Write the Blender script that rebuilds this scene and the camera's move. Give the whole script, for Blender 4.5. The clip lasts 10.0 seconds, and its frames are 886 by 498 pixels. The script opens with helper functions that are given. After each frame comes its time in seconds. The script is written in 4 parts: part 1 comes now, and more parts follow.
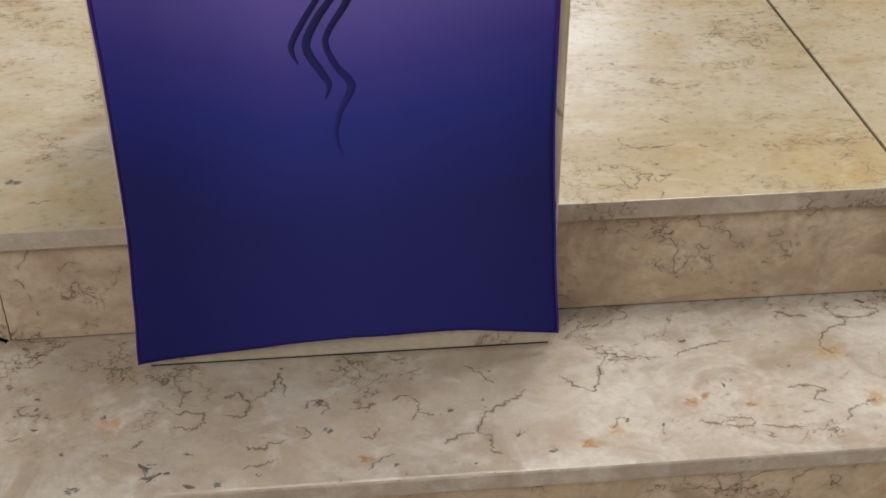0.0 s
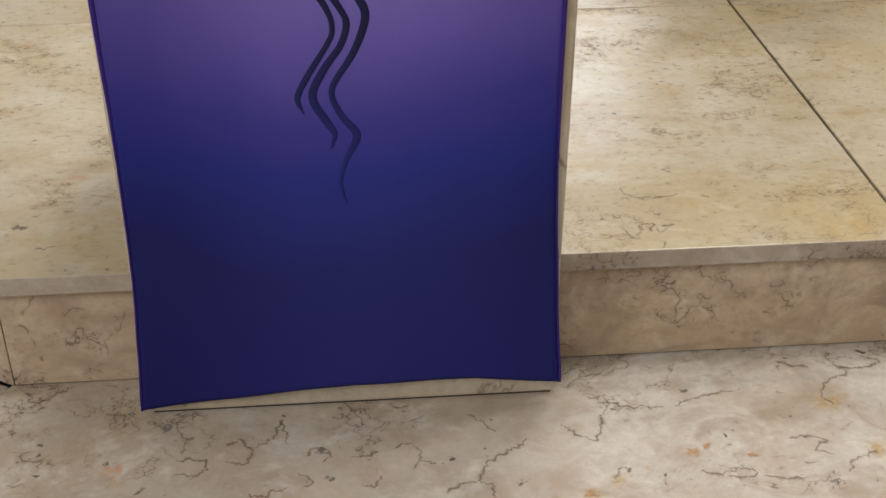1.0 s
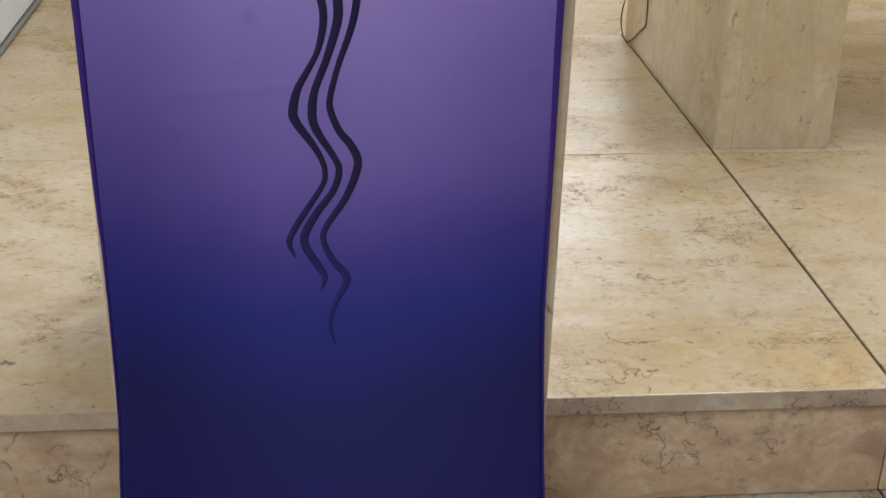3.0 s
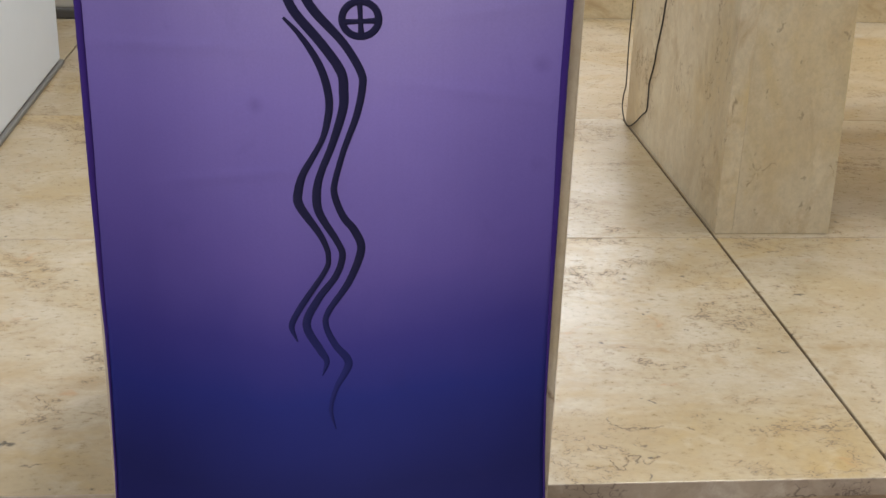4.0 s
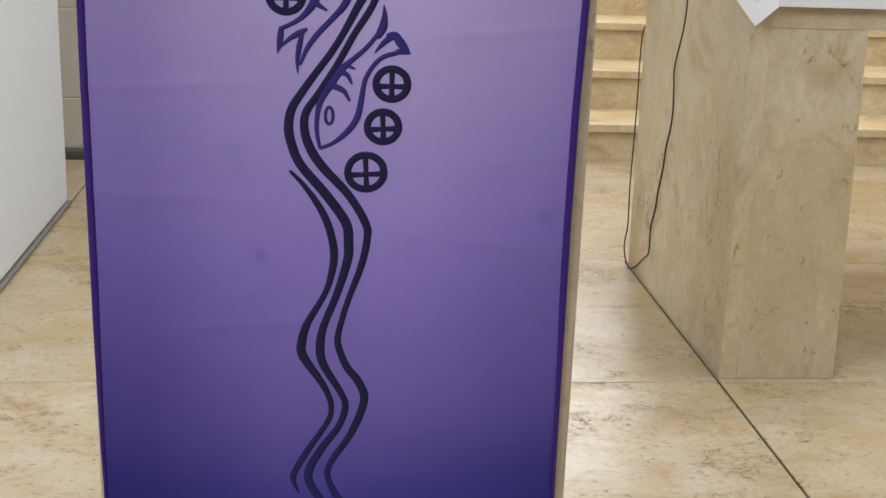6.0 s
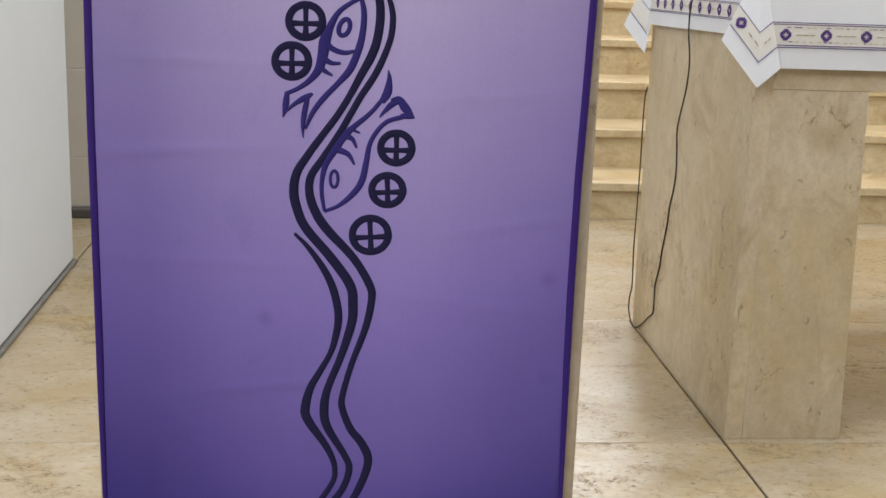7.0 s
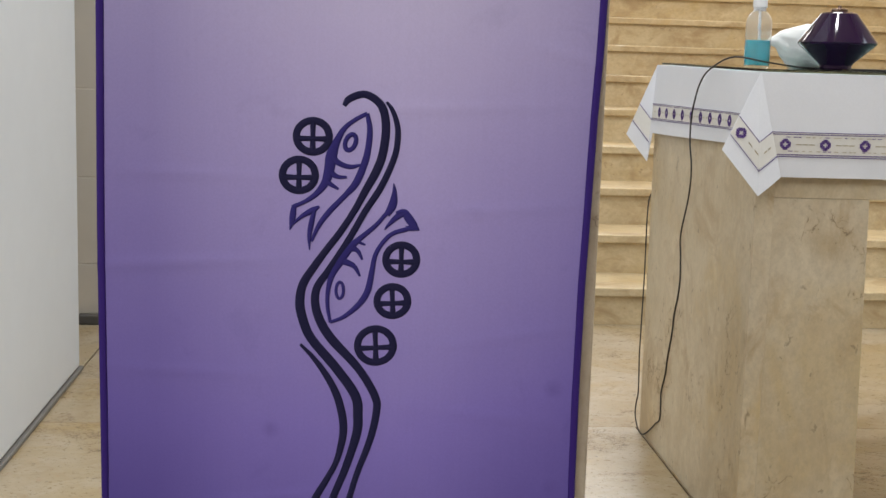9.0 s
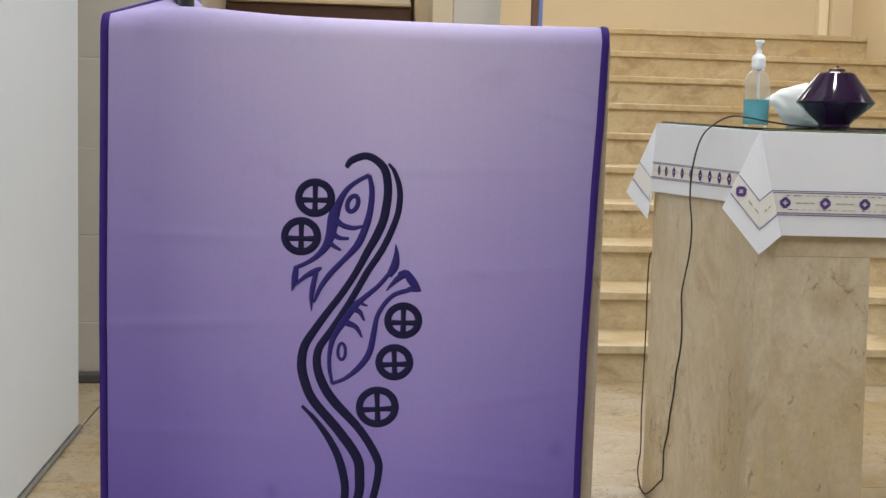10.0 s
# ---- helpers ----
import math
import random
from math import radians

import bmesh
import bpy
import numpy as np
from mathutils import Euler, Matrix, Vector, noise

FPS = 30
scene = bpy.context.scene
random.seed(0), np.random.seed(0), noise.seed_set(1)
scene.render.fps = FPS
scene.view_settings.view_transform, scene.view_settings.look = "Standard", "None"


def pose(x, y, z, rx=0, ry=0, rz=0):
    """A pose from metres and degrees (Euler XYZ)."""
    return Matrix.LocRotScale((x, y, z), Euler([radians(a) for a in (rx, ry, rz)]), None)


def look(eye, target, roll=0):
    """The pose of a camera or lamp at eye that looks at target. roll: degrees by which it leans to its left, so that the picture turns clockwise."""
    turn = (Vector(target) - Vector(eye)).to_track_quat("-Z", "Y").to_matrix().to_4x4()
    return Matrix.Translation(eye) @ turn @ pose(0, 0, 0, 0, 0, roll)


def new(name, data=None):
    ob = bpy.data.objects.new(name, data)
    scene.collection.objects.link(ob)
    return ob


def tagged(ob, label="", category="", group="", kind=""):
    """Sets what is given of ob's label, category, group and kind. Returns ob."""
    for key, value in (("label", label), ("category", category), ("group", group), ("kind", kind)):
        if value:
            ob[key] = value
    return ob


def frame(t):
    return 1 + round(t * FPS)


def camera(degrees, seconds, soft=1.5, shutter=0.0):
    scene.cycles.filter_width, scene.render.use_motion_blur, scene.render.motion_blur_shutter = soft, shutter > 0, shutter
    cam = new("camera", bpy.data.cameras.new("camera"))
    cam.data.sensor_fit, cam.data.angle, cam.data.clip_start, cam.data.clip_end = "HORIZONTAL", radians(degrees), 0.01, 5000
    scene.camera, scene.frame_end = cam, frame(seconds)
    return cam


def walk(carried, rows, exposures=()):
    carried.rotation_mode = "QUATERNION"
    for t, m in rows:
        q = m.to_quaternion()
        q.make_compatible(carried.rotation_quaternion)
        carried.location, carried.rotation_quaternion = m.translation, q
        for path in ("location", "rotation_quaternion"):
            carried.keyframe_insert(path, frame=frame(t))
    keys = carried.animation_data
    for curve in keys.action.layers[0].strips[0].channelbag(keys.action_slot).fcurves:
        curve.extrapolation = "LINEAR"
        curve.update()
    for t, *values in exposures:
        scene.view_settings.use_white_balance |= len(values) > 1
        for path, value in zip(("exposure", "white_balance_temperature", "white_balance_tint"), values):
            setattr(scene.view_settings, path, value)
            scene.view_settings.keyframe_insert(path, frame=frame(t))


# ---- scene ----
cam = camera(39.6, 10.0)
PATH = [
    (0, (0.193, -1.212, 0.978), (0.345, 0.437, -0.142), -0.1),
    (0.5, (0.191, -1.213, 0.983), (0.344, 0.454, -0.112), 0.0),
    (1, (0.189, -1.214, 0.99), (0.344, 0.472, -0.074), 0.3),
    (1.5, (0.187, -1.215, 0.994), (0.348, 0.496, -0.029), 0.7),
    (2, (0.185, -1.217, 0.996), (0.353, 0.521, 0.02), 1.0),
    (2.5, (0.186, -1.22, 1.002), (0.365, 0.543, 0.074), 1.3),
    (4, (0.184, -1.225, 1.02), (0.368, 0.615, 0.259), 2.0),
    (4.5, (0.183, -1.223, 1.024), (0.367, 0.639, 0.319), 2.2),
    (5, (0.183, -1.223, 1.029), (0.366, 0.658, 0.376), 2.2),
    (5.5, (0.183, -1.223, 1.032), (0.366, 0.675, 0.43), 2.1),
    (6, (0.182, -1.221, 1.036), (0.362, 0.692, 0.481), 2.1),
    (7.5, (0.183, -1.226, 1.046), (0.35, 0.722, 0.621), 1.9),
    (8, (0.184, -1.227, 1.048), (0.348, 0.729, 0.664), 1.8),
    (8.5, (0.182, -1.232, 1.049), (0.344, 0.732, 0.707), 1.8),
    (9, (0.183, -1.236, 1.053), (0.341, 0.735, 0.751), 1.8),
    (9.5, (0.182, -1.237, 1.056), (0.339, 0.74, 0.798), 1.8),
    (10, (0.181, -1.236, 1.058), (0.337, 0.747, 0.846), 1.7),
]
walk(cam, [(t, look(eye, aim, roll)) for t, eye, aim, roll in PATH],
     [(0, -0.02, 6230, 10), (2.5, -0.02, 6230, 10), (4.5, 0.02, 6230, 10), (6, 0.06, 6230, 10), (8, -0.02, 6230, 10), (10, -0.16, 6230, 10)])

# ---------------------------------------------------------------- light
world = bpy.data.worlds.new("world")
scene.world = world
world.use_nodes = True
world.node_tree.nodes["Background"].inputs[0].default_value = (0.8, 0.85, 0.95, 1)
world.node_tree.nodes["Background"].inputs[1].default_value = 0.05


def area(name, eye, target, sx, sy, watts, colour):
    data = bpy.data.lights.new(name, "AREA")
    data.shape, data.size, data.size_y = "RECTANGLE", sx, sy
    data.energy, data.color = watts, colour
    ob = new(name, data)
    ob.matrix_world = look(eye, target)
    return ob


# unseen frontal fill behind the camera, added to light the upright faces
area("nave_fill_light", (-0.9, -4.6, 4.6), (0.5, 0.4, 0.7), 3.2, 2.4, 112, (0.97, 0.985, 1.0))
area("choir_ceiling_lamp", (1.6, 4.3, 5.4), (1.6, 4.3, 0), 2.2, 1.2, 95, (1.0, 0.955, 0.87))
area("altar_lamp", (0.45, 0.20, 5.2), (0.45, 0.20, 0), 0.30, 0.30, 66, (0.99, 0.98, 0.95))
area("altar_lamp", (2.15, 0.75, 5.2), (2.15, 0.75, 0), 0.30, 0.30, 66, (0.99, 0.98, 0.95))
area("altar_lamp", (1.45, 1.75, 5.2), (1.45, 1.75, 0), 0.30, 0.30, 66, (1.0, 0.97, 0.92))
area("choir_window_light", (1.62, 5.72, 2.55), (1.62, 0, 2.2), 0.62, 1.15, 13, (0.88, 0.94, 1.0))
# unseen cool fill from the right, added to light the white wall
area("side_fill_light", (4.85, 0.0, 3.4), (0, 1.0, 1.0), 2.2, 2.0, 80, (0.80, 0.90, 1.0))
# unseen fill from the left, added to brighten the altar's side face
area("west_fill_light", (-3.85, -2.6, 2.9), (0.8, 0.9, 0.6), 1.6, 2.2, 155, (0.98, 0.985, 0.98))
# unseen light added inside the side room to brighten its wall
area("side_room_fill", (-0.1, 4.0, 2.9), (-0.1, 4.05, 0), 0.5, 0.5, 16, (1.0, 0.93, 0.84))


# ---------------------------------------------------------------- materials
def nodes_of(name):
    m = bpy.data.materials.new(name)
    m.use_nodes = True
    nt = m.node_tree
    return m, nt, nt.nodes, nt.links, nt.nodes["Principled BSDF"]


class Net:
    """Short hand for building node trees."""

    def __init__(self, name):
        self.mat, self.nt, self.nodes, self.links, self.out = nodes_of(name)

    def add(self, kind, **ins):
        n = self.nodes.new(kind)
        for key, v in ins.items():
            if hasattr(v, "is_output"):
                self.links.new(v, n.inputs[key])
            else:
                n.inputs[key].default_value = v
        return n

    def coords(self, stretch=(1, 1, 1), vary=True):
        tc = self.nodes.new("ShaderNodeTexCoord")
        mp = self.nodes.new("ShaderNodeMapping")
        mp.inputs["Scale"].default_value = stretch
        self.links.new(tc.outputs["Object"], mp.inputs["Vector"])
        if not vary:
            return mp.outputs[0]
        info = self.nodes.new("ShaderNodeObjectInfo")
        mul = self.nodes.new("ShaderNodeVectorMath")
        mul.operation = "MULTIPLY_ADD"
        comb = self.nodes.new("ShaderNodeCombineXYZ")
        for i in range(3):
            self.links.new(info.outputs["Random"], comb.inputs[i])
        self.links.new(comb.outputs[0], mul.inputs[0])
        mul.inputs[1].default_value = (31.7, 17.3, 23.9)
        self.links.new(mp.outputs[0], mul.inputs[2])
        return mul.outputs[0]

    def noise(self, vec, scale, detail=4, rough=0.55, warp=0.0):
        n = self.nodes.new("ShaderNodeTexNoise")
        self.links.new(vec, n.inputs["Vector"])
        n.inputs["Scale"].default_value = scale
        n.inputs["Detail"].default_value = detail
        n.inputs["Roughness"].default_value = rough
        n.inputs["Distortion"].default_value = warp
        return n

    def ramp(self, fac, stops):
        n = self.nodes.new("ShaderNodeValToRGB")
        els = n.color_ramp.elements
        while len(els) < len(stops):
            els.new(0.5)
        for e, (p, c) in zip(els, stops):
            e.position = p
            e.color = (c, c, c, 1) if isinstance(c, (int, float)) else (*c, 1)
        self.links.new(fac, n.inputs["Fac"])
        return n.outputs["Color"]

    def math(self, op, a, b=0.0, c=0.0):
        n = self.nodes.new("ShaderNodeMath")
        n.operation = op
        for i, v in enumerate((a, b, c)):
            if hasattr(v, "is_output"):
                self.links.new(v, n.inputs[i])
            else:
                n.inputs[i].default_value = v
        return n.outputs[0]

    def mix(self, fac, a, b, mode="MIX"):
        n = self.nodes.new("ShaderNodeMix")
        n.data_type, n.blend_type = "RGBA", mode
        for i, v in ((0, fac), (6, a), (7, b)):
            if hasattr(v, "is_output"):
                self.links.new(v, n.inputs[i])
            elif i == 0:
                n.inputs[i].default_value = v
            else:
                n.inputs[i].default_value = (*v, 1)
        return n.outputs[2]

    def bump(self, height, strength, distance=0.002):
        n = self.nodes.new("ShaderNodeBump")
        n.inputs["Strength"].default_value = strength
        n.inputs["Distance"].default_value = distance
        self.links.new(height, n.inputs["Height"])
        self.links.new(n.outputs[0], self.out.inputs["Normal"])

    def done(self, colour=None, rough=None, metal=None, **more):
        for key, v in (("Base Color", colour), ("Roughness", rough), ("Metallic", metal), *more.items()):
            if v is None:
                continue
            if hasattr(v, "is_output"):
                self.links.new(v, self.out.inputs[key])
            else:
                self.out.inputs[key].default_value = (*v, 1) if isinstance(v, tuple) and len(v) == 3 else v
        return self.mat


def stone(name, pale, warm, stain, vein, stretch=(1, 1, 1), vein_scale=13.0, vein_width=0.012, vein_cover=0.5,
          stain_cover=0.6, rough=0.3, spots=0.5, mottle=0.6, amber=0.3, rust=0.0):
    """Limestone: cloudy ground, amber and brown stains, broken dark seams and pits."""
    n = Net(name)
    v = n.coords(stretch)
    cloud = n.noise(v, 2.2, 6, 0.65, 0.6).outputs[0]
    col = n.mix(n.ramp(cloud, [(0.38, 0), (0.60, 1)]), pale, warm)
    gold = n.noise(v, 3.1, 5, 0.62, 0.8).outputs[0]
    col = n.mix(n.ramp(gold, [(0.52, 0), (0.68, amber)]), col, (warm[0] * 0.98, warm[1] * 0.86, warm[2] * 0.55))
    mid = n.noise(v, 9, 6, 0.68, 0.7).outputs[0]
    dull = tuple(a * 0.45 + b * 0.55 for a, b in zip(warm, stain))
    col = n.mix(n.ramp(mid, [(0.34, mottle), (0.54, 0)]), col, dull)
    milk = n.noise(v, 14, 5, 0.65, 0.5).outputs[0]
    col = n.mix(n.ramp(milk, [(0.54, 0), (0.70, mottle * 0.7)]), col, tuple(min(1.0, c * 1.10) for c in pale))
    patch = n.noise(v, 6.0, 6, 0.68, 0.9).outputs[0]
    col = n.mix(n.ramp(patch, [(stain_cover, 0), (stain_cover + 0.13, 0.85)]), col, stain)
    if rust:
        red = n.noise(v, 12, 4, 0.6, 0.6).outputs[0]
        col = n.mix(n.ramp(red, [(0.665, 0), (0.74, rust)]), col, (0.40, 0.19, 0.07))
    fine = n.noise(v, 75, 5, 0.78).outputs[0]
    col = n.mix(n.ramp(fine, [(0.30, 0.38), (0.58, 0)]), col, tuple(c * 0.60 for c in warm))
    where = n.noise(v, 4.6, 5, 0.72, 0.5).outputs[0]

    def seams(scale, level, width, cover, strength):
        line = n.noise(v, scale, 4, 0.60, 0.25).outputs[0]
        away = n.math("ABSOLUTE", n.math("SUBTRACT", line, level))
        w = n.math("MULTIPLY", n.math("POWER", n.noise(v, 31, 3, 0.65).outputs[0], 2.6), width * 6)
        s = n.math("SUBTRACT", 1.0, n.math("MINIMUM", n.math("DIVIDE", away, w), 1.0))
        shown = n.ramp(where, [(cover, 0), (cover + 0.05, strength)])
        halo = n.math("SUBTRACT", 1.0, n.math("MINIMUM", n.math("DIVIDE", away, width * 6), 1.0))
        return n.math("MULTIPLY", s, shown), n.math("MULTIPLY", n.math("MULTIPLY", halo, shown), 0.5)

    seam, halo = seams(vein_scale, 0.5, vein_width, vein_cover, 1.0)
    seam2, halo2 = seams(vein_scale * 0.55, 0.47, vein_width * 0.6, vein_cover - 0.02, 0.9)
    seam3, halo3 = seams(vein_scale * 1.9, 0.54, vein_width * 1.1, vein_cover + 0.02, 0.9)
    seam = n.math("MAXIMUM", n.math("MAXIMUM", seam, seam2), seam3)
    halo = n.math("MAXIMUM", n.math("MAXIMUM", halo, halo2), n.math("MULTIPLY", halo3, 0.6))
    col = n.mix(halo, col, stain)
    col = n.mix(n.math("MULTIPLY", seam, 0.92), col, vein)
    pit = n.noise(v, 36, 3, 0.62, 0.4).outputs[0]
    pits = n.math("MULTIPLY", n.ramp(pit, [(0.68, 0), (0.73, 1)]), spots)
    col = n.mix(pits, col, tuple(c * 0.8 for c in vein))
    info = n.nodes.new("ShaderNodeObjectInfo")
    tone = n.ramp(info.outputs["Random"], [(0.0, 0.92), (1.0, 1.0)])
    col = n.mix(1.0, col, tone, "MULTIPLY")
    rg = n.math("ADD", n.math("MULTIPLY", fine, 0.22), rough - 0.08)
    rg = n.math("ADD", rg, n.math("MULTIPLY", seam, 0.25))
    n.bump(n.math("SUBTRACT", n.math("MULTIPLY", fine, 0.14), n.math("ADD", seam, pits)), 0.3, 0.0012)
    return n.done(col, rg)


STONE_FLOOR = stone("floor_limestone", (0.45, 0.392, 0.305), (0.378, 0.300, 0.182), (0.30, 0.205, 0.095), (0.095, 0.073, 0.054),
                    (1.0, 1.4, 1), 14.0, 0.0100, 0.535, 0.575, 0.27, 0.9, 0.65, 0.85, 0.45)
STONE_TREAD = stone("tread_limestone", (0.465, 0.413, 0.348), (0.365, 0.298, 0.224), (0.26, 0.18, 0.113), (0.075, 0.058, 0.048),
                    (1.0, 1.15, 1), 13.0, 0.0085, 0.505, 0.55, 0.38, 0.9, 1.0, 0.5, 0.8)
STONE_GROUND = stone("nave_limestone", (0.47, 0.42, 0.355), (0.39, 0.32, 0.24), (0.28, 0.20, 0.12), (0.075, 0.058, 0.048),
                     (1.0, 1.15, 1), 11.5, 0.0115, 0.50, 0.55, 0.40, 0.9, 0.8, 0.5, 0.7)
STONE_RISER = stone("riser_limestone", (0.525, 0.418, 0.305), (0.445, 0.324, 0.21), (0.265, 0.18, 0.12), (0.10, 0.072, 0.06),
                    (1, 1, 1.15), 11.0, 0.008, 0.52, 0.51, 0.44, 0.5, 1.0, 0.45, 0.4)
# darker, greyer stone for slab fronts: their shade is in the base colour
STONE_EDGE_SHADED = stone("shaded_limestone_edge", (0.46, 0.40, 0.335), (0.38, 0.31, 0.24), (0.25, 0.19, 0.145), (0.095, 0.072, 0.06),
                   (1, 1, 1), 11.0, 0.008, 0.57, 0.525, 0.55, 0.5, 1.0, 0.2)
STONE_STAIR = stone("stair_limestone", (0.585, 0.485, 0.31), (0.52, 0.41, 0.24), (0.39, 0.275, 0.145), (0.20, 0.14, 0.085),
                    (0.8, 1, 1.1), 9.0, 0.008, 0.62, 0.53, 0.42, 0.35, 0.9, 0.55)
STONE_PALE = stone("altar_limestone", (0.71, 0.62, 0.465), (0.64, 0.545, 0.38), (0.50, 0.375, 0.215), (0.24, 0.175, 0.115),
                   (1.2, 1.2, 0.85), 9.0, 0.009, 0.57, 0.545, 0.40, 0.5, 0.75, 0.6, 0.15)
STONE_LECTERN = stone("lectern_limestone", (0.47, 0.405, 0.315), (0.42, 0.35, 0.26), (0.34, 0.26, 0.17), (0.18, 0.13, 0.09),
                      (1, 1, 0.8), 9.0, 0.010, 0.54, 0.58, 0.42, 0.3)


def mineral(name, colour, most, scale, low, high):
    """A natural mineral seam or bloom in the stone, thinning out to nothing at its rim."""
    n = Net(name)
    v = n.coords((1, 1, 1), False)
    at = n.nodes.new("ShaderNodeAttribute")
    at.attribute_name = "cover"
    broken = n.ramp(n.noise(v, scale, 4, 0.7).outputs[0], [(low, 0.1), (high, 1.0)])
    tint = n.mix(n.noise(v, scale * 3, 3, 0.6).outputs[0], colour, tuple(c * 1.8 for c in colour))
    n.out.inputs["Alpha"].default_value = 1.0
    n.links.new(n.math("MULTIPLY", n.math("MULTIPLY", at.outputs["Fac"], broken), most), n.out.inputs["Alpha"])
    return n.done(tint, 0.5)


SEAM = mineral("dark_mineral_seam", (0.080, 0.062, 0.050), 0.90, 75, 0.40, 0.56)
HALO = mineral("brown_mineral_bloom", (0.20, 0.135, 0.08), 0.42, 40, 0.35, 0.60)
RUST = mineral("rusty_mineral_bloom", (0.33, 0.15, 0.04), 0.85, 70, 0.38, 0.62)
OCHRE = mineral("ochre_mineral_bloom", (0.38, 0.24, 0.09), 0.60, 45, 0.36, 0.62)
PIT = mineral("grey_filled_pit", (0.095, 0.084, 0.072), 0.70, 160, 0.40, 0.55)


def plain(name, colour, rough=0.5, metal=0.0, grain=0.08, scale=30.0, bump=0.1, vary=True, **more):
    """A painted or plain surface with faint mottling."""
    n = Net(name)
    v = n.coords((1, 1, 1), vary)
    a = n.noise(v, scale, 4, 0.6).outputs[0]
    b = n.noise(v, scale * 0.09, 3, 0.5).outputs[0]
    col = n.mix(n.ramp(a, [(0.3, grain), (0.7, 0)]), colour, tuple(c * 0.6 for c in colour))
    col = n.mix(n.ramp(b, [(0.35, grain), (0.65, 0)]), col, tuple(c * 0.75 for c in colour))
    n.bump(a, bump, 0.001)
    return n.done(col, rough, metal, **more)


GROUT = plain("dark_joint", (0.032, 0.025, 0.020), 0.95)
PLASTER_WHITE = plain("white_painted_plaster", (0.64, 0.69, 0.76), 0.55, grain=0.06, scale=14)
PLASTER_BEIGE = plain("beige_plaster", (0.60, 0.50, 0.34), 0.7, grain=0.10, scale=9)
PLASTER_NAVE = plain("nave_plaster", (0.66, 0.62, 0.55), 0.8)
GREY_PANEL = plain("grey_stone_panel", (0.56, 0.52, 0.455), 0.45, grain=0.12, scale=12)
DARK_SKIRT = plain("dark_grey_skirting", (0.075, 0.07, 0.065), 0.6)
SKIRT_GREY = plain("grey_worn_skirting", (0.17, 0.165, 0.155), 0.6, grain=0.3)
DARK_WOOD = plain("dark_brown_wood", (0.16, 0.078, 0.048), 0.45, grain=0.4, scale=20)
BLUE_PAINT = plain("blue_paint", (0.16, 0.22, 0.48), 0.5)
BLACK_PLASTIC = plain("black_plastic", (0.018, 0.018, 0.02), 0.35)
CABLE_BLACK = plain("black_cable_rubber", (0.02, 0.018, 0.016), 0.5)
WHITE_PLASTIC = plain("white_pump_plastic", (0.80, 0.82, 0.84), 0.35, grain=0.02)
TISSUE = plain("white_tissue", (0.80, 0.82, 0.80), 0.9, grain=0.05)


def weave(name, colour, thread=900.0, rough=0.85, sheen=0.0):
    n = Net(name)
    v = n.coords((1, 1, 1), False)
    w = n.noise(v, thread * 0.35, 2, 0.5).outputs[0]
    b = n.noise(v, 7, 4, 0.6).outputs[0]
    col = n.mix(n.ramp(w, [(0.3, 0.07), (0.7, 0)]), colour, tuple(c * 0.6 for c in colour))
    col = n.mix(n.ramp(b, [(0.35, 0.12), (0.65, 0)]), col, tuple(c * 0.7 for c in colour))
    n.bump(w, 0.12, 0.0005)
    return n.done(col, rough, **{"Sheen Weight": sheen, "Specular IOR Level": 0.12})


LINEN = weave("white_altar_linen", (0.73, 0.745, 0.785), rough=0.9)
BAND_IVORY = weave("ivory_woven_band", (0.70, 0.685, 0.64), 500)
THREAD_PURPLE = weave("purple_thread", (0.10, 0.055, 0.22), 700)
THREAD_GOLD = plain("gold_thread", (0.52, 0.46, 0.33), 0.3, 0.45, 0.4, 300)


def fading():
    """Navy thread that melts into the dyed ground at the foot of the waves."""
    n = Net("navy_embroidery")
    tc = n.nodes.new("ShaderNodeTexCoord")
    sep = n.nodes.new("ShaderNodeSeparateXYZ")
    n.links.new(tc.outputs["Object"], sep.inputs[0])
    low = n.math("MULTIPLY", n.math("SUBTRACT", 0.50, sep.outputs[2]), 5.0)
    low = n.math("MINIMUM", n.math("MAXIMUM", low, 0.0), 0.72)
    w = n.noise(tc.outputs["Object"], 300, 2, 0.5).outputs[0]
    col = n.mix(n.ramp(w, [(0.3, 0.10), (0.7, 0)]), (0.0165, 0.0150, 0.050), (0.008, 0.007, 0.028))
    col = n.mix(low, col, (0.0195, 0.0230, 0.158))
    n.bump(w, 0.12, 0.0005)
    return n.done(col, 0.85, **{"Specular IOR Level": 0.12})


STRIPE = fading()
FISH_THREAD = weave("indigo_embroidery", (0.034, 0.026, 0.155), 800, 0.8)
BORDER = weave("violet_ribbon", (0.038, 0.017, 0.155), 700, 0.7)

MID_X = 0.187


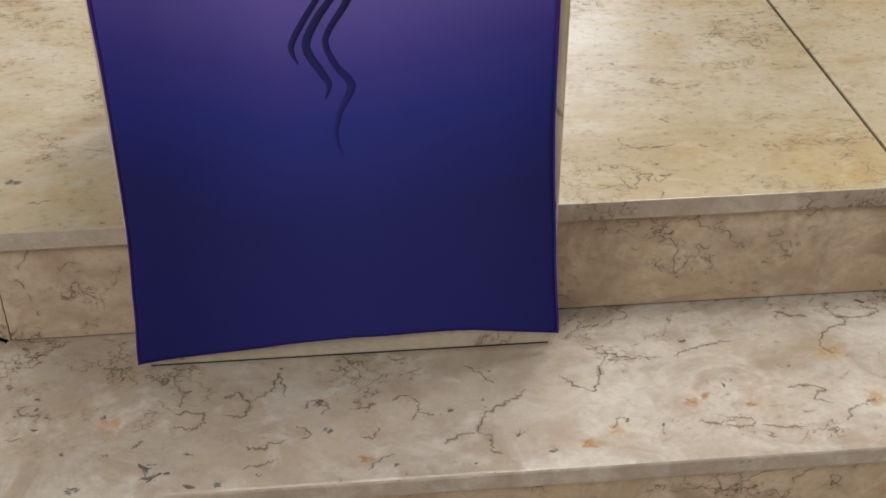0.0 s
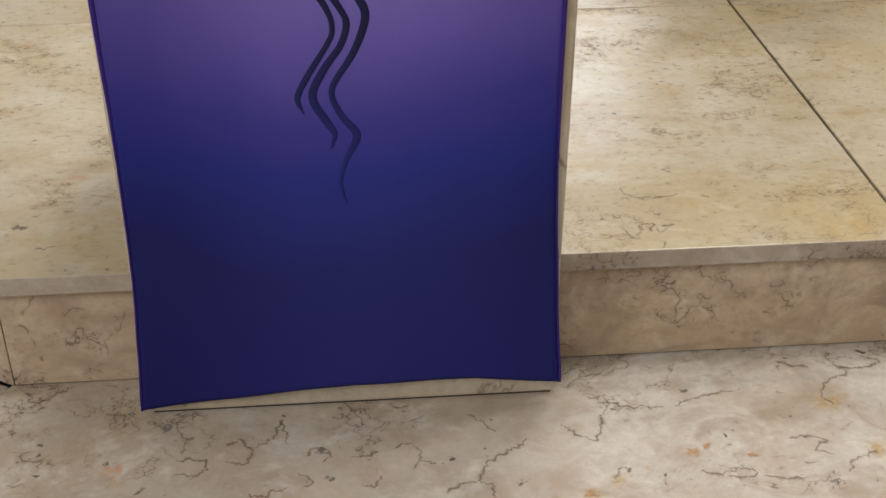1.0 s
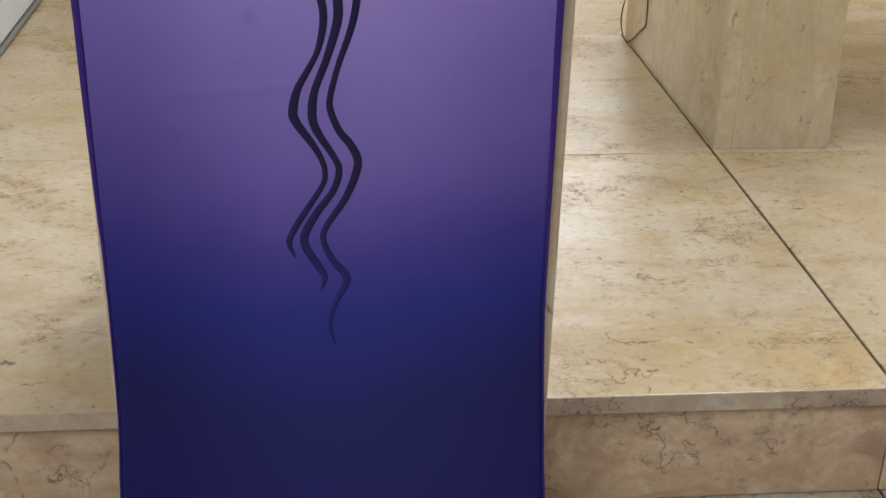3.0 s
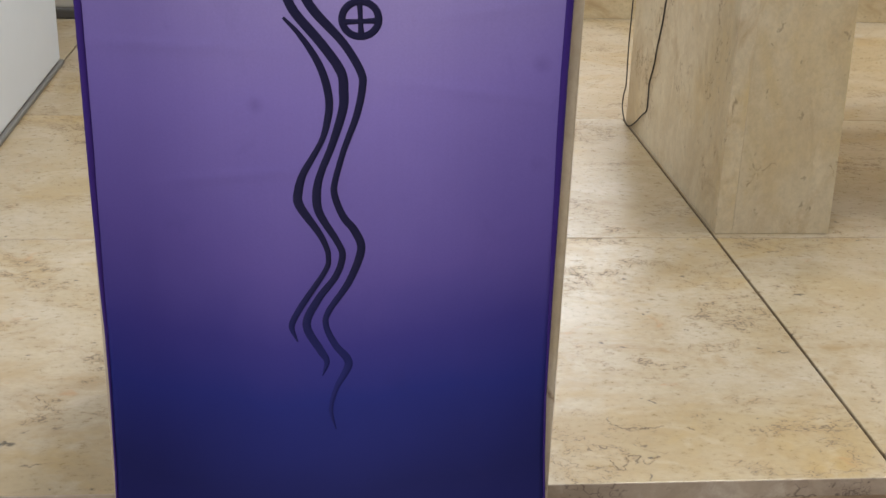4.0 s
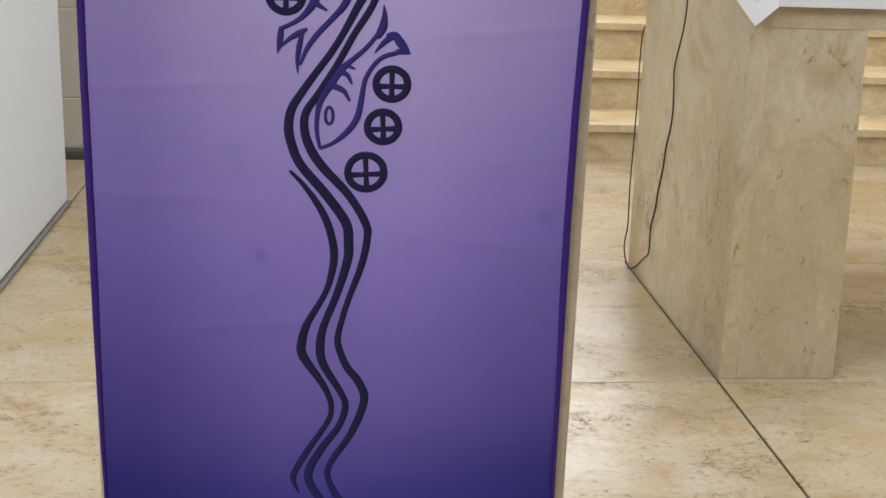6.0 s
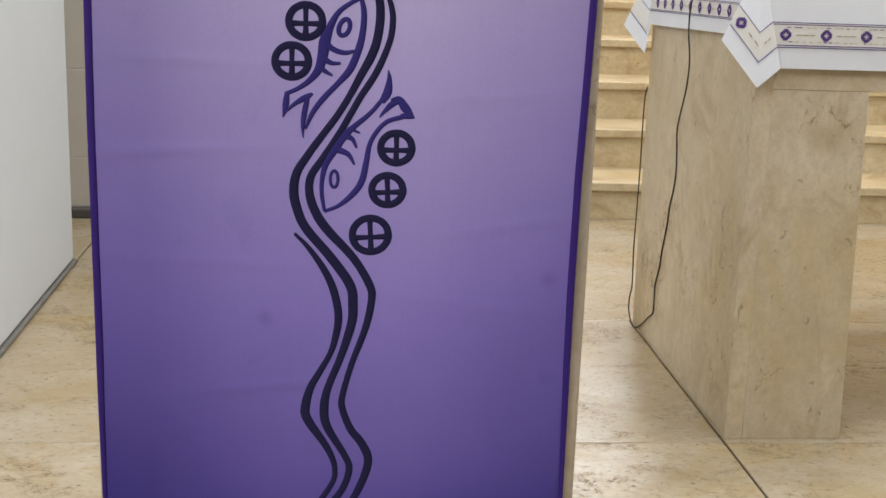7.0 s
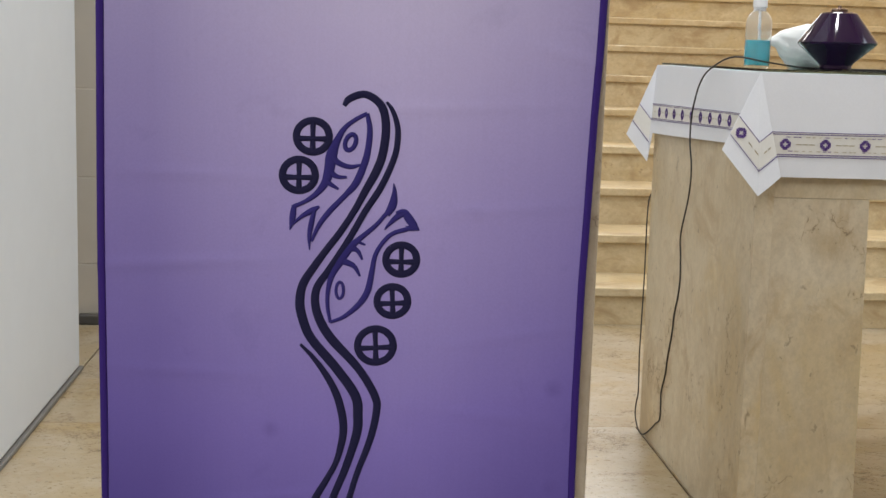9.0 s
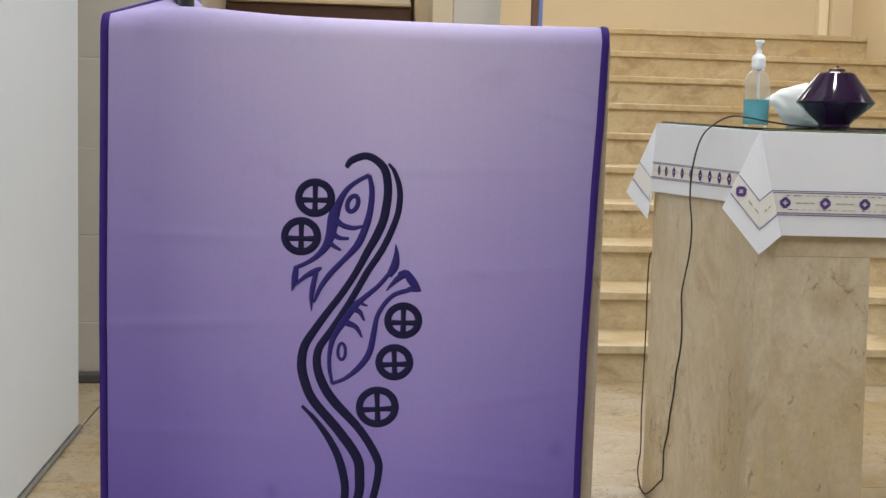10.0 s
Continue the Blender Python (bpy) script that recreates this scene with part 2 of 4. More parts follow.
def dyed():
    """Cloth dyed from lilac at the top through violet to navy at the foot. Both sides are darker."""
    n = Net("purple_dyed_cloth")
    tc = n.nodes.new("ShaderNodeTexCoord")
    sep = n.nodes.new("ShaderNodeSeparateXYZ")
    n.links.new(tc.outputs["Object"], sep.inputs[0])
    v = tc.outputs["Object"]
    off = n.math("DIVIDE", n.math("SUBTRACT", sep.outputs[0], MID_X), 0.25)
    arch = n.math("MULTIPLY", n.math("MULTIPLY", off, off), -0.05)
    big = n.noise(v, 5.0, 3, 0.5).outputs[0]
    wob = n.math("MULTIPLY", n.math("SUBTRACT", big, 0.5), 0.10)
    h = n.math("ADD", n.math("ADD", sep.outputs[2], arch), wob)
    h = n.math("DIVIDE", h, 1.2)
    base = n.ramp(h, [(0.05, (0.0200, 0.0205, 0.130)), (0.17, (0.0195, 0.0225, 0.126)), (0.27, (0.0275, 0.0345, 0.222)),
                      (0.335, (0.058, 0.049, 0.262)), (0.42, (0.138, 0.101, 0.368)), (0.56, (0.248, 0.189, 0.530)),
                      (0.74, (0.392, 0.325, 0.625)), (0.95, (0.57, 0.507, 0.725))])
    # darker and bluer towards both sides, most on the left
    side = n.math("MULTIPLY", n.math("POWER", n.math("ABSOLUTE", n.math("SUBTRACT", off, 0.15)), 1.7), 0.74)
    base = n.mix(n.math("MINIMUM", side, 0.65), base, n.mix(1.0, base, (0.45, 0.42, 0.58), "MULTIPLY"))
    st = n.nodes.new("ShaderNodeMapping")
    st.inputs["Scale"].default_value = (60, 60, 1.5)
    n.links.new(v, st.inputs["Vector"])
    streak = n.noise(st.outputs[0], 3.0, 3, 0.6).outputs[0]
    base = n.mix(n.ramp(streak, [(0.35, 0.015), (0.65, 0)]), base, (0.03, 0.02, 0.10))
    blot = n.noise(v, 16, 4, 0.6, 0.5).outputs[0]
    base = n.mix(n.ramp(blot, [(0.60, 0), (0.80, 0.13)]), base, (0.04, 0.03, 0.12))
    for x, z, r in ((0.110, 0.674, 0.011), (0.402, 0.719, 0.013), (0.404, 0.611, 0.012)):
        d = n.nodes.new("ShaderNodeVectorMath")
        d.operation = "DISTANCE"
        n.links.new(v, d.inputs[0])
        d.inputs[1].default_value = (x, -0.006, z)
        near = n.math("MAXIMUM", n.math("SUBTRACT", 1.0, n.math("DIVIDE", d.outputs["Value"], r)), 0.0)
        base = n.mix(n.math("MULTIPLY", near, n.math("MULTIPLY", blot, 0.45)), base, (0.05, 0.035, 0.13))
    w = n.noise(v, 420, 2, 0.5).outputs[0]
    base = n.mix(n.ramp(w, [(0.3, 0.05), (0.7, 0)]), base, (0.03, 0.02, 0.10))
    crease = n.noise(st.outputs[0], 0.6, 3, 0.6).outputs[0]
    n.bump(n.math("ADD", n.math("MULTIPLY", w, 0.2), n.math("MULTIPLY", crease, 0.6)), 0.15, 0.002)
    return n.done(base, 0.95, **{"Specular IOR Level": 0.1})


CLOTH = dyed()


def clear(name, colour, rough=0.03, ior=1.45, weight=1.0):
    n = Net(name)
    return n.done(colour, rough, **{"Transmission Weight": weight, "IOR": ior})


GLASS = clear("clear_bottle_plastic", (0.97, 0.98, 0.98), 0.14, 1.08, 0.93)
GLASS_PLATE = clear("greenish_glass_plate", (0.55, 0.72, 0.70), 0.02, 1.5)
GEL = clear("teal_sanitiser_gel", (0.045, 0.62, 0.78), 0.10, 1.04, 0.5)
AUBERGINE = Net("dark_purple_glazed_glass").done((0.016, 0.005, 0.024), 0.10, **{"Specular IOR Level": 0.35})
PALE_TRIM = plain("pale_beige_paint", (0.74, 0.65, 0.48), 0.6)
BRASS = plain("dark_brass", (0.12, 0.07, 0.05), 0.35, 0.6)
PANE = Net("daylit_window_pane").done((0.8, 0.85, 0.9), 0.2, **{"Emission Color": (0.85, 0.92, 1.0, 1.0), "Emission Strength": 1.2})


# ---------------------------------------------------------------- mesh helpers
def finish(name, bm, mat, smooth=False):
    me = bpy.data.meshes.new(name)
    bmesh.ops.recalc_face_normals(bm, faces=bm.faces)
    bm.to_mesh(me)
    bm.free()
    if mat:
        me.materials.append(mat)
    if smooth:
        for p in me.polygons:
            p.use_smooth = True
        me.set_sharp_from_angle(angle=radians(42 if smooth is True else smooth))
    return me


def part(name, bm, mat, parent=None, label="", smooth=False, at=None):
    ob = new(name, finish(name, bm, mat, smooth))
    if at is not None:
        ob.matrix_world = Matrix.Translation(at)
    if parent is not None:
        ob.parent = parent
        ob.matrix_parent_inverse = parent.matrix_world.inverted()
    if label:
        ob["label"] = label
    return ob


def empty(name, at=(0, 0, 0)):
    ob = new(name)
    ob.location = at
    ob.matrix_world = Matrix.Translation(at)
    return ob


def prism(points, z0, z1, bevel=0.0, segments=2):
    """An upright block over a polygon in the plan."""
    bm = bmesh.new()
    low = [bm.verts.new((x, y, z0)) for x, y in points]
    high = [bm.verts.new((x, y, z1)) for x, y in points]
    bm.faces.new(low[::-1])
    bm.faces.new(high)
    for i in range(len(points)):
        j = (i + 1) % len(points)
        bm.faces.new((low[i], low[j], high[j], high[i]))
    if bevel:
        bmesh.ops.bevel(bm, geom=list(bm.edges), offset=bevel, segments=segments, affect="EDGES", profile=0.5)
    return bm


def box(x0, x1, y0, y1, z0, z1, bevel=0.0, segments=2):
    return prism([(x0, y0), (x1, y0), (x1, y1), (x0, y1)], z0, z1, bevel, segments)


def block(name, x0, x1, y0, y1, z0, z1, mat, parent=None, bevel=0.002, label="", segments=2):
    c = ((x0 + x1) / 2, (y0 + y1) / 2, (z0 + z1) / 2)
    dx, dy, dz = (x1 - x0) / 2, (y1 - y0) / 2, (z1 - z0) / 2
    return part(name, box(-dx, dx, -dy, dy, -dz, dz, bevel, segments), mat, parent, label, at=c)


def lathe(profile, steps=40):
    """A body turned round the z axis from (radius, height) pairs."""
    bm = bmesh.new()
    rings = []
    for r, z in profile:
        if r < 1e-5:
            rings.append([bm.verts.new((0, 0, z))])
        else:
            rings.append([bm.verts.new((r * math.cos(2 * math.pi * k / steps), r * math.sin(2 * math.pi * k / steps), z))
                          for k in range(steps)])
    for a, b in zip(rings, rings[1:]):
        for k in range(steps):
            q = (k + 1) % steps
            if len(a) == 1 and len(b) > 1:
                bm.faces.new((a[0], b[q], b[k]))
            elif len(b) == 1 and len(a) > 1:
                bm.faces.new((a[k], a[q], b[0]))
            elif len(a) > 1:
                bm.faces.new((a[k], a[q], b[q], b[k]))
    return bm


def glide(points, per=6):
    """A smooth line through the given points (Catmull-Rom)."""
    p = [np.array(q, float) for q in points]
    p = [2 * p[0] - p[1], *p, 2 * p[-1] - p[-2]]
    out = []
    for a, b, c, d in zip(p, p[1:], p[2:], p[3:]):
        for k in range(per):
            t = k / per
            out.append(0.5 * (2 * b + (c - a) * t + (2 * a - 5 * b + 4 * c - d) * t * t + (3 * b - a - 3 * c + d) * t ** 3))
    out.append(p[-2])
    return out


def tube(points, r, per=6, sides=8):
    line = [Vector(q) for q in glide(points, per)]
    bm = bmesh.new()
    rings = []
    for i, q in enumerate(line):
        ahead = (line[min(i + 1, len(line) - 1)] - line[max(i - 1, 0)]).normalized()
        side = ahead.cross(Vector((0.31, 0.52, 0.79))).normalized()
        up = side.cross(ahead)
        rings.append([bm.verts.new(q + r * (math.cos(2 * math.pi * k / sides) * side + math.sin(2 * math.pi * k / sides) * up))
                      for k in range(sides)])
    for a, b in zip(rings, rings[1:]):
        for k in range(sides):
            bm.faces.new((a[k], a[(k + 1) % sides], b[(k + 1) % sides], b[k]))
    bm.faces.new(rings[0])
    bm.faces.new(rings[-1])
    return bm


# ---------------------------------------------------------------- the raised floor and its steps
H = 0.175            # height of the raised floor above the tread
SLOPE = -0.593       # the step turns away at its end, this much back for each metre to the side
BX, NOSE, RISE_Y = -0.243, 0.054, 0.070


def turned(x, y_at_bend, xb=BX):
    return y_at_bend + (x - xb) * SLOPE


platform = tagged(part("floor", prism([(-0.9, turned(-0.9, 0.12)), (BX, 0.12), (3.3, 0.12), (3.3, 2.86), (-1.6, 2.86), (-1.6, 0.9)],
                                      -0.17, H - 0.03), GROUT), "polished beige limestone slabs of the raised altar floor", "floor", kind="structure")
g = 0.0024           # long joints
h = 0.0007           # tight cross joints


def shaded_edge(ob):
    """The front edge of a slab is rougher, and its shade is put into the colour."""
    ob.data.materials.append(STONE_EDGE_SHADED)
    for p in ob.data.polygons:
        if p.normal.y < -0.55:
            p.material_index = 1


def floor_slab(points):
    c = (sum(p[0] for p in points) / len(points), sum(p[1] for p in points) / len(points), H)
    shaded_edge(part("slab", prism([(x - c[0], y - c[1]) for x, y in points], -0.027, 0.0, 0.0018, 2), STONE_FLOOR, platform, at=c))


XJ = (-0.543, 0.907, 2.357, 3.3)
YJ = (0.87, 1.655, 2.86)
floor_slab([(BX, NOSE), (XJ[1] - g, NOSE), (XJ[1] - g, YJ[0] - h), (XJ[0] + g, YJ[0] - h), (XJ[0] + g, turned(XJ[0], NOSE))])
floor_slab([(XJ[0] - g, turned(XJ[0], NOSE)), (XJ[0] - g, YJ[0] - h), (-1.62, YJ[0] - h), (-1.62, turned(-1.3, NOSE))])
for xa, xb in ((XJ[1], XJ[2]), (XJ[2], XJ[3])):
    floor_slab([(xa + g, NOSE), (xb - g, NOSE), (xb - g, YJ[0] - h), (xa + g, YJ[0] - h)])
for ya, yb, cuts in ((YJ[0], YJ[1], XJ), (YJ[1], YJ[2], (XJ[0], 2.4, 3.3))):
    for xa, xb in zip((-1.62, *cuts), cuts):
        floor_slab([(xa + g, ya + h), (xb - g, ya + h), (xb - g, yb - h), (xa + g, yb - h)])

# risers of the raised floor
for xa, xb in ((BX + 0.001, 0.918), (0.920, 2.08), (2.082, 3.3)):
    block("riser", xa, xb, RISE_Y, RISE_Y + 0.03, 0.002, H - 0.030, STONE_RISER, platform, 0.0015)
block("joint_bead", BX, 3.3, RISE_Y + 0.002, RISE_Y + 0.02, H - 0.0305, H - 0.0268, GROUT, platform, 0.0)
L = 0.9
ux, uy = -0.8601, 0.5101
c = (BX + ux * L / 2, RISE_Y + uy * L / 2, 0)
bmr = prism([(-ux * L / 2, -uy * L / 2), (-ux * L / 2 + 0.0, -uy * L / 2 + 0.03), (ux * L / 2, uy * L / 2 + 0.03), (ux * L / 2, uy * L / 2)],
            0, H - 0.0275, 0.0012)
part("riser", bmr, STONE_RISER, platform, at=c)

# the tread below
TN = -0.223
step = tagged(part("step", prism([(-1.5, 0.75), (-1.5, 0.60), (-0.40, TN + 0.03), (3.3, TN + 0.03), (3.3, 0.11), (BX, 0.11)], -0.17, -0.03), GROUT),
              "veined beige limestone step below the altar floor", "step", kind="structure")


def tread_slab(points):
    c = (sum(p[0] for p in points) / len(points), sum(p[1] for p in points) / len(points), 0)
    shaded_edge(part("slab", prism([(x - c[0], y - c[1]) for x, y in points], -0.027, 0.0, 0.004, 2), STONE_TREAD, step, at=c))


MX = -0.402
tread_slab([(MX, TN), (0.925 - g, TN), (0.925 - g, 0.085), (BX - 0.004 + g, 0.085), (BX, RISE_Y)])
tread_slab([(0.925 + g, TN), (2.2 - g, TN), (2.2 - g, 0.085), (0.925 + g, 0.085)])
tread_slab([(2.2 + g, TN), (3.3, TN), (3.3, 0.085), (2.2 + g, 0.085)])
tread_slab([(MX - 2 * g, TN), (BX - 2 * g, RISE_Y), (BX - 1.2, turned(BX - 1.2, RISE_Y)), (MX - 1.2, turned(MX - 1.2, TN, MX))])
for xa, xb in ((MX + 0.02, 1.20), (1.202, 2.2), (2.202, 3.3)):
    block("riser", xa, xb, TN + 0.016, TN + 0.046, -0.175, -0.0275, STONE_RISER, step, 0.0015)
c = (MX + ux * 0.6, TN + 0.016 + uy * 0.6, 0)
part("riser", prism([(-ux * 0.6, -uy * 0.6), (-ux * 0.6, -uy * 0.6 + 0.03), (ux * 0.6, uy * 0.6 + 0.03), (ux * 0.6, uy * 0.6)],
                    -0.175, -0.0275, 0.0012), STONE_RISER, step, at=c)

# flaws of the nearest slabs: x and y in millimetres
TREAD_VEINS_A = [
    [(399, -84), (379, -100), (357, -115), (343, -127), (330, -155), (345, -163), (344, -186), (354, -194)],
    [(330, -155), (311, -158), (291, -171)],
    [(441, -62), (473, -93), (488, -79), (497, -47), (512, -26), (531, -36), (577, -40)],
    [(592, -39), (621, -25), (684, -11)],
    [(487, -163), (500, -149), (510, -147)],
    [(591, -162), (621, -165), (640, -157), (658, -166), (638, -175), (622, -168)],
]
TREAD_VEINS_B = [
    [(714, -110), (739, -109), (757, -119), (738, -133), (762, -142)],
    [(767, -176), (779, -157), (798, -149), (815, -137)],
    [(745, 41), (765, 31), (786, 25)],
    [(811, 41), (833, 9), (807, -1), (786, -28), (791, -55)],
    [(830, 21), (860, 18), (881, 29), (862, 43)],
    [(662, -173), (714, -181)],
    [(328, -32), (341, -42), (359, -70)],
]
TREAD_VEINS_C = [
    [(-26, -113), (1, -118), (13, -102), (-5, -88), (-24, -93)],
    [(35, -94), (56, -102), (65, -81), (50, -60), (35, -69)],
    [(68, -72), (88, -60), (99, -27), (105, -51), (108, -72)],
    [(129, -94), (142, -78), (157, -90), (151, -107)],
    [(122, -122), (135, -138), (128, -147)],
    [(182, -102), (199, -99), (215, -92)],
    [(234, -87), (252, -83), (267, -102), (254, -129)],
]
TREAD_VEINS_D = [
    [(64, -154), (84, -161), (91, -151), (113, -150)],
    [(201, -205), (218, -187), (233, -184)],
    [(60, -191), (78, -185), (103, -179)],
    [(-216, 24), (-198, 40), (-168, 65)],
    [(-68, -144), (-56, -132)],
    [(282, -121), (264, -110)],
    [(-215, -119), (-196, -116)],
    [(194, -149), (210, -154), (216, -135)],
]
FLOOR_VEINS = [
    [(543, 107), (548, 85), (557, 85), (567, 112), (582, 115), (574, 96)],
    [(582, 105), (589, 94), (601, 109), (610, 112)],
    [(563, 217), (563, 194), (594, 183), (634, 188)],
    [(664, 185), (674, 177)],
    [(-198, 118), (-171, 121)],
    [(-102, 67), (-99, 61)],
]
TREAD_PITS = [(610, -10, 6), (508, -150, 5), (148, -86, 8), (158, -135, 7), (-189, -49, 4), (-107, -89, 5), (-63, -141, 4), (-4, -160, 4), (-126, -207, 8), (34, -212, 5)]
TREAD_RUST = [(456, -185, 15), (592, -127, 12), (660, -137, 8), (790, -46, 30), (815, -137, 22), (496, -166, 18), (202, -186, 10), (611, -116, 9)]
FLOOR_PITS = [(-229, 170, 10), (596, 110, 4)]


def seam_mesh(lines, wide, z, seed):
    """Winding seams on a slab's face: broken lines that swell and thin."""
    bm = bmesh.new()
    cover = bm.verts.layers.float.new("cover")
    for q, line in enumerate(lines):
        path = glide([(x / 1000, y / 1000, 0) for x, y in line], 16)
        rows = []
        for k, p in enumerate(path):
            d = path[min(k + 1, len(path) - 1)] - path[max(k - 1, 0)]
            size = math.hypot(d[0], d[1]) or 1.0
            side = Vector((-d[1] / size, d[0] / size, 0))
            here = Vector(p)
            shift = 0.0045 * noise.noise(here * 110 + Vector((seed, q, 0))) + 0.0035 * noise.noise(here * 330 + Vector((q, seed, 1)))
            w = wide * (0.35 + 1.3 * abs(noise.noise(here * 70 + Vector((0, q, seed))))) * (0.4 + 0.6 * min(1.0, k / 4, (len(path) - 1 - k) / 4))
            c = here + side * shift
            row = []
            for e in (-1, -0.4, 0.4, 1):
                v = bm.verts.new((c.x + side.x * w * e, c.y + side.y * w * e, z))
                v[cover] = 0.0 if abs(e) == 1 else 1.0
                row.append(v)
            rows.append(row)
        for a, b in zip(rows, rows[1:]):
            for e in range(3):
                bm.faces.new((a[e], a[e + 1], b[e + 1], b[e]))
    return bm


def bloom_mesh(places, z, core, seed):
    """Round stains with a ragged outline."""
    bm = bmesh.new()
    cover = bm.verts.layers.float.new("cover")
    for q, (x, y, r) in enumerate(places):
        mid = bm.verts.new((x / 1000, y / 1000, z))
        mid[cover] = 1.0
        rings = []
        for f, c in ((core, 1.0), (1.0, 0.0)):
            ring = []
            for k in range(28):
                a = 2 * math.pi * k / 28
                g = 0.8 * r / 1000 * f * (1 + 0.9 * noise.noise(Vector((math.cos(a) * 1.6, math.sin(a) * 1.6, seed + q * 3.1))))
                v = bm.verts.new((x / 1000 + 1.25 * g * math.cos(a), y / 1000 + g * math.sin(a), z))
                v[cover] = c
                ring.append(v)
            rings.append(ring)
        for k in range(28):
            n = (k + 1) % 28
            bm.faces.new((mid, rings[0][k], rings[0][n]))
            bm.faces.new((rings[0][k], rings[1][k], rings[1][n], rings[0][n]))
    return bm


part("rust_stain", bloom_mesh([p for p in TREAD_RUST if p[2] < 14] + [(456, -185, 9)], 0.00012, 0.3, 1), RUST, step, "rust-coloured stain")
part("ochre_stain", bloom_mesh([p for p in TREAD_RUST if p[2] >= 14], 0.00008, 0.25, 4), OCHRE, step, "ochre stain")
part("pit", bloom_mesh(TREAD_PITS, 0.00030, 0.7, 7), PIT, step, "grey filled pit")
part("pit", bloom_mesh(FLOOR_PITS, H + 0.00030, 0.7, 9), PIT, platform, "grey filled pit")
for k, lines in enumerate((TREAD_VEINS_A, TREAD_VEINS_B, TREAD_VEINS_C, TREAD_VEINS_D)):
    part("seam_bloom", seam_mesh(lines, 0.0050, 0.00016, k), HALO, step)
    part("seam", seam_mesh(lines, 0.00095, 0.00022, k), SEAM, step, "dark winding mineral seam")
part("seam_bloom", seam_mesh(FLOOR_VEINS, 0.0045, H + 0.00016, 11), HALO, platform)
part("seam", seam_mesh(FLOOR_VEINS, 0.00085, H + 0.00022, 11), SEAM, platform, "dark winding mineral seam")

ground = tagged(part("ground", box(-4.2, 5.2, -8.2, 6.2, -0.40, -0.175), STONE_GROUND), "beige limestone floor of the nave", "floor", kind="structure")

# ---------------------------------------------------------------- the tiers behind
ST_Y, ST_D, ST_R, ST_X0, ST_X1 = 2.852, 0.300, 0.1415, 0.66, 3.06
tiers = tagged(part("stairs", prism([(ST_X0, 2.90), (ST_X1, 2.90), (ST_X1, 3.0), (ST_X0, 3.0)], -0.1, 0.25), GROUT),
               "wide flight of yellowish limestone steps rising behind the altar", "stairs", kind="structure")
for k in range(10):
    y0, top = ST_Y + ST_D * k, 0.163 + ST_R * (k + 1)
    low = top - ST_R if k else H
    block("tread", ST_X0, ST_X1, y0 - 0.014, y0 + ST_D + 0.02, top - 0.030, top, STONE_STAIR, tiers, 0.004)
    block("riser", ST_X0, ST_X1, y0, y0 + 0.03, low - (0.0 if k == 0 else 0.028), top - 0.0302, STONE_STAIR, tiers, 0.001)

# ---------------------------------------------------------------- walls
BACK = 5.86


def wall(name, x0, x1, y0, y1, z0, z1, mat, label):
    return tagged(block(name, x0, x1, y0, y1, z0, z1, mat, None, 0.0), label, "wall", kind="structure")


wx0, wx1, wz0, wz1 = 1.28, 1.96, 1.92, 3.16
wall("wall_back_low", 0.3, 3.6, BACK, BACK + 0.25, -0.2, wz0, PLASTER_BEIGE, "warm beige plastered wall above the steps")
wall("wall_back_high", 0.3, 3.6, BACK, BACK + 0.25, wz1, 6.0, PLASTER_BEIGE, "warm beige plastered wall above the window")
wall("wall_back_side_a", 0.3, wx0, BACK, BACK + 0.25, wz0, wz1, PLASTER_BEIGE, "warm beige plastered wall beside the window")
wall("wall_back_side_b", wx1, 3.6, BACK, BACK + 0.25, wz0, wz1, PLASTER_BEIGE, "warm beige plastered wall beside the window")
win = tagged(empty("window_1", ((wx0 + wx1) / 2, BACK + 0.1, wz0)), "tall daylit window above the steps", "window", kind="structure")
block("pane", wx0, wx1, BACK + 0.12, BACK + 0.13, wz0, wz1, PANE, win, 0.0)
block("window_frame", wx0, wx0 + 0.04, BACK + 0.08, BACK + 0.12, wz0, wz1, DARK_WOOD, win, 0.003)
block("window_frame", wx1 - 0.04, wx1, BACK + 0.08, BACK + 0.12, wz0, wz1, DARK_WOOD, win, 0.003)
wall("wall_stair_side", ST_X1, ST_X1 + 0.3, 2.86, BACK, -0.2, 6.0, PLASTER_BEIGE, "beige plastered side wall of the steps")
wall("wall_stair_inner", ST_X0 - 0.18, ST_X0, 3.02, BACK, -0.2, 6.0, PLASTER_BEIGE, "beige plastered side wall of the steps")
tagged(block("pilaster", 2.935, ST_X1, BACK - 0.10, BACK, 1.5, 6.0, PLASTER_BEIGE, None, 0.004), "shallow beige plaster pilaster in the corner", "pilaster", kind="structure")
tagged(block("trim", 2.875, 2.933, BACK - 0.06, BACK, 1.5, 6.0, PALE_TRIM, None, 0.006), "narrow pale strip running up the wall", "trim", kind="structure")

# grey wall with an opening into a side room
GY = 2.755
gw = tagged(empty("wall_grey", (-0.6, GY, H)), "grey stone panelled wall with dark skirting", "wall", kind="structure")
block("backing", -1.9, -0.302, GY + 0.0012, GY + 0.15, H, 2.6, PLASTER_NAVE, gw, 0.0)
for za, zb in ((H + 0.033, 0.368), (0.371, 0.649), (0.652, 0.930), (0.933, 1.211), (1.214, 1.492), (1.495, 1.773), (1.776, 2.6)):
    block("panel", -1.9, -0.30, GY, GY + 0.16, za, zb, GREY_PANEL, gw, 0.002)
    block("panel", 0.505, ST_X0 - 0.001, GY, GY + 0.155, za, zb, GREY_PANEL, gw, 0.002)
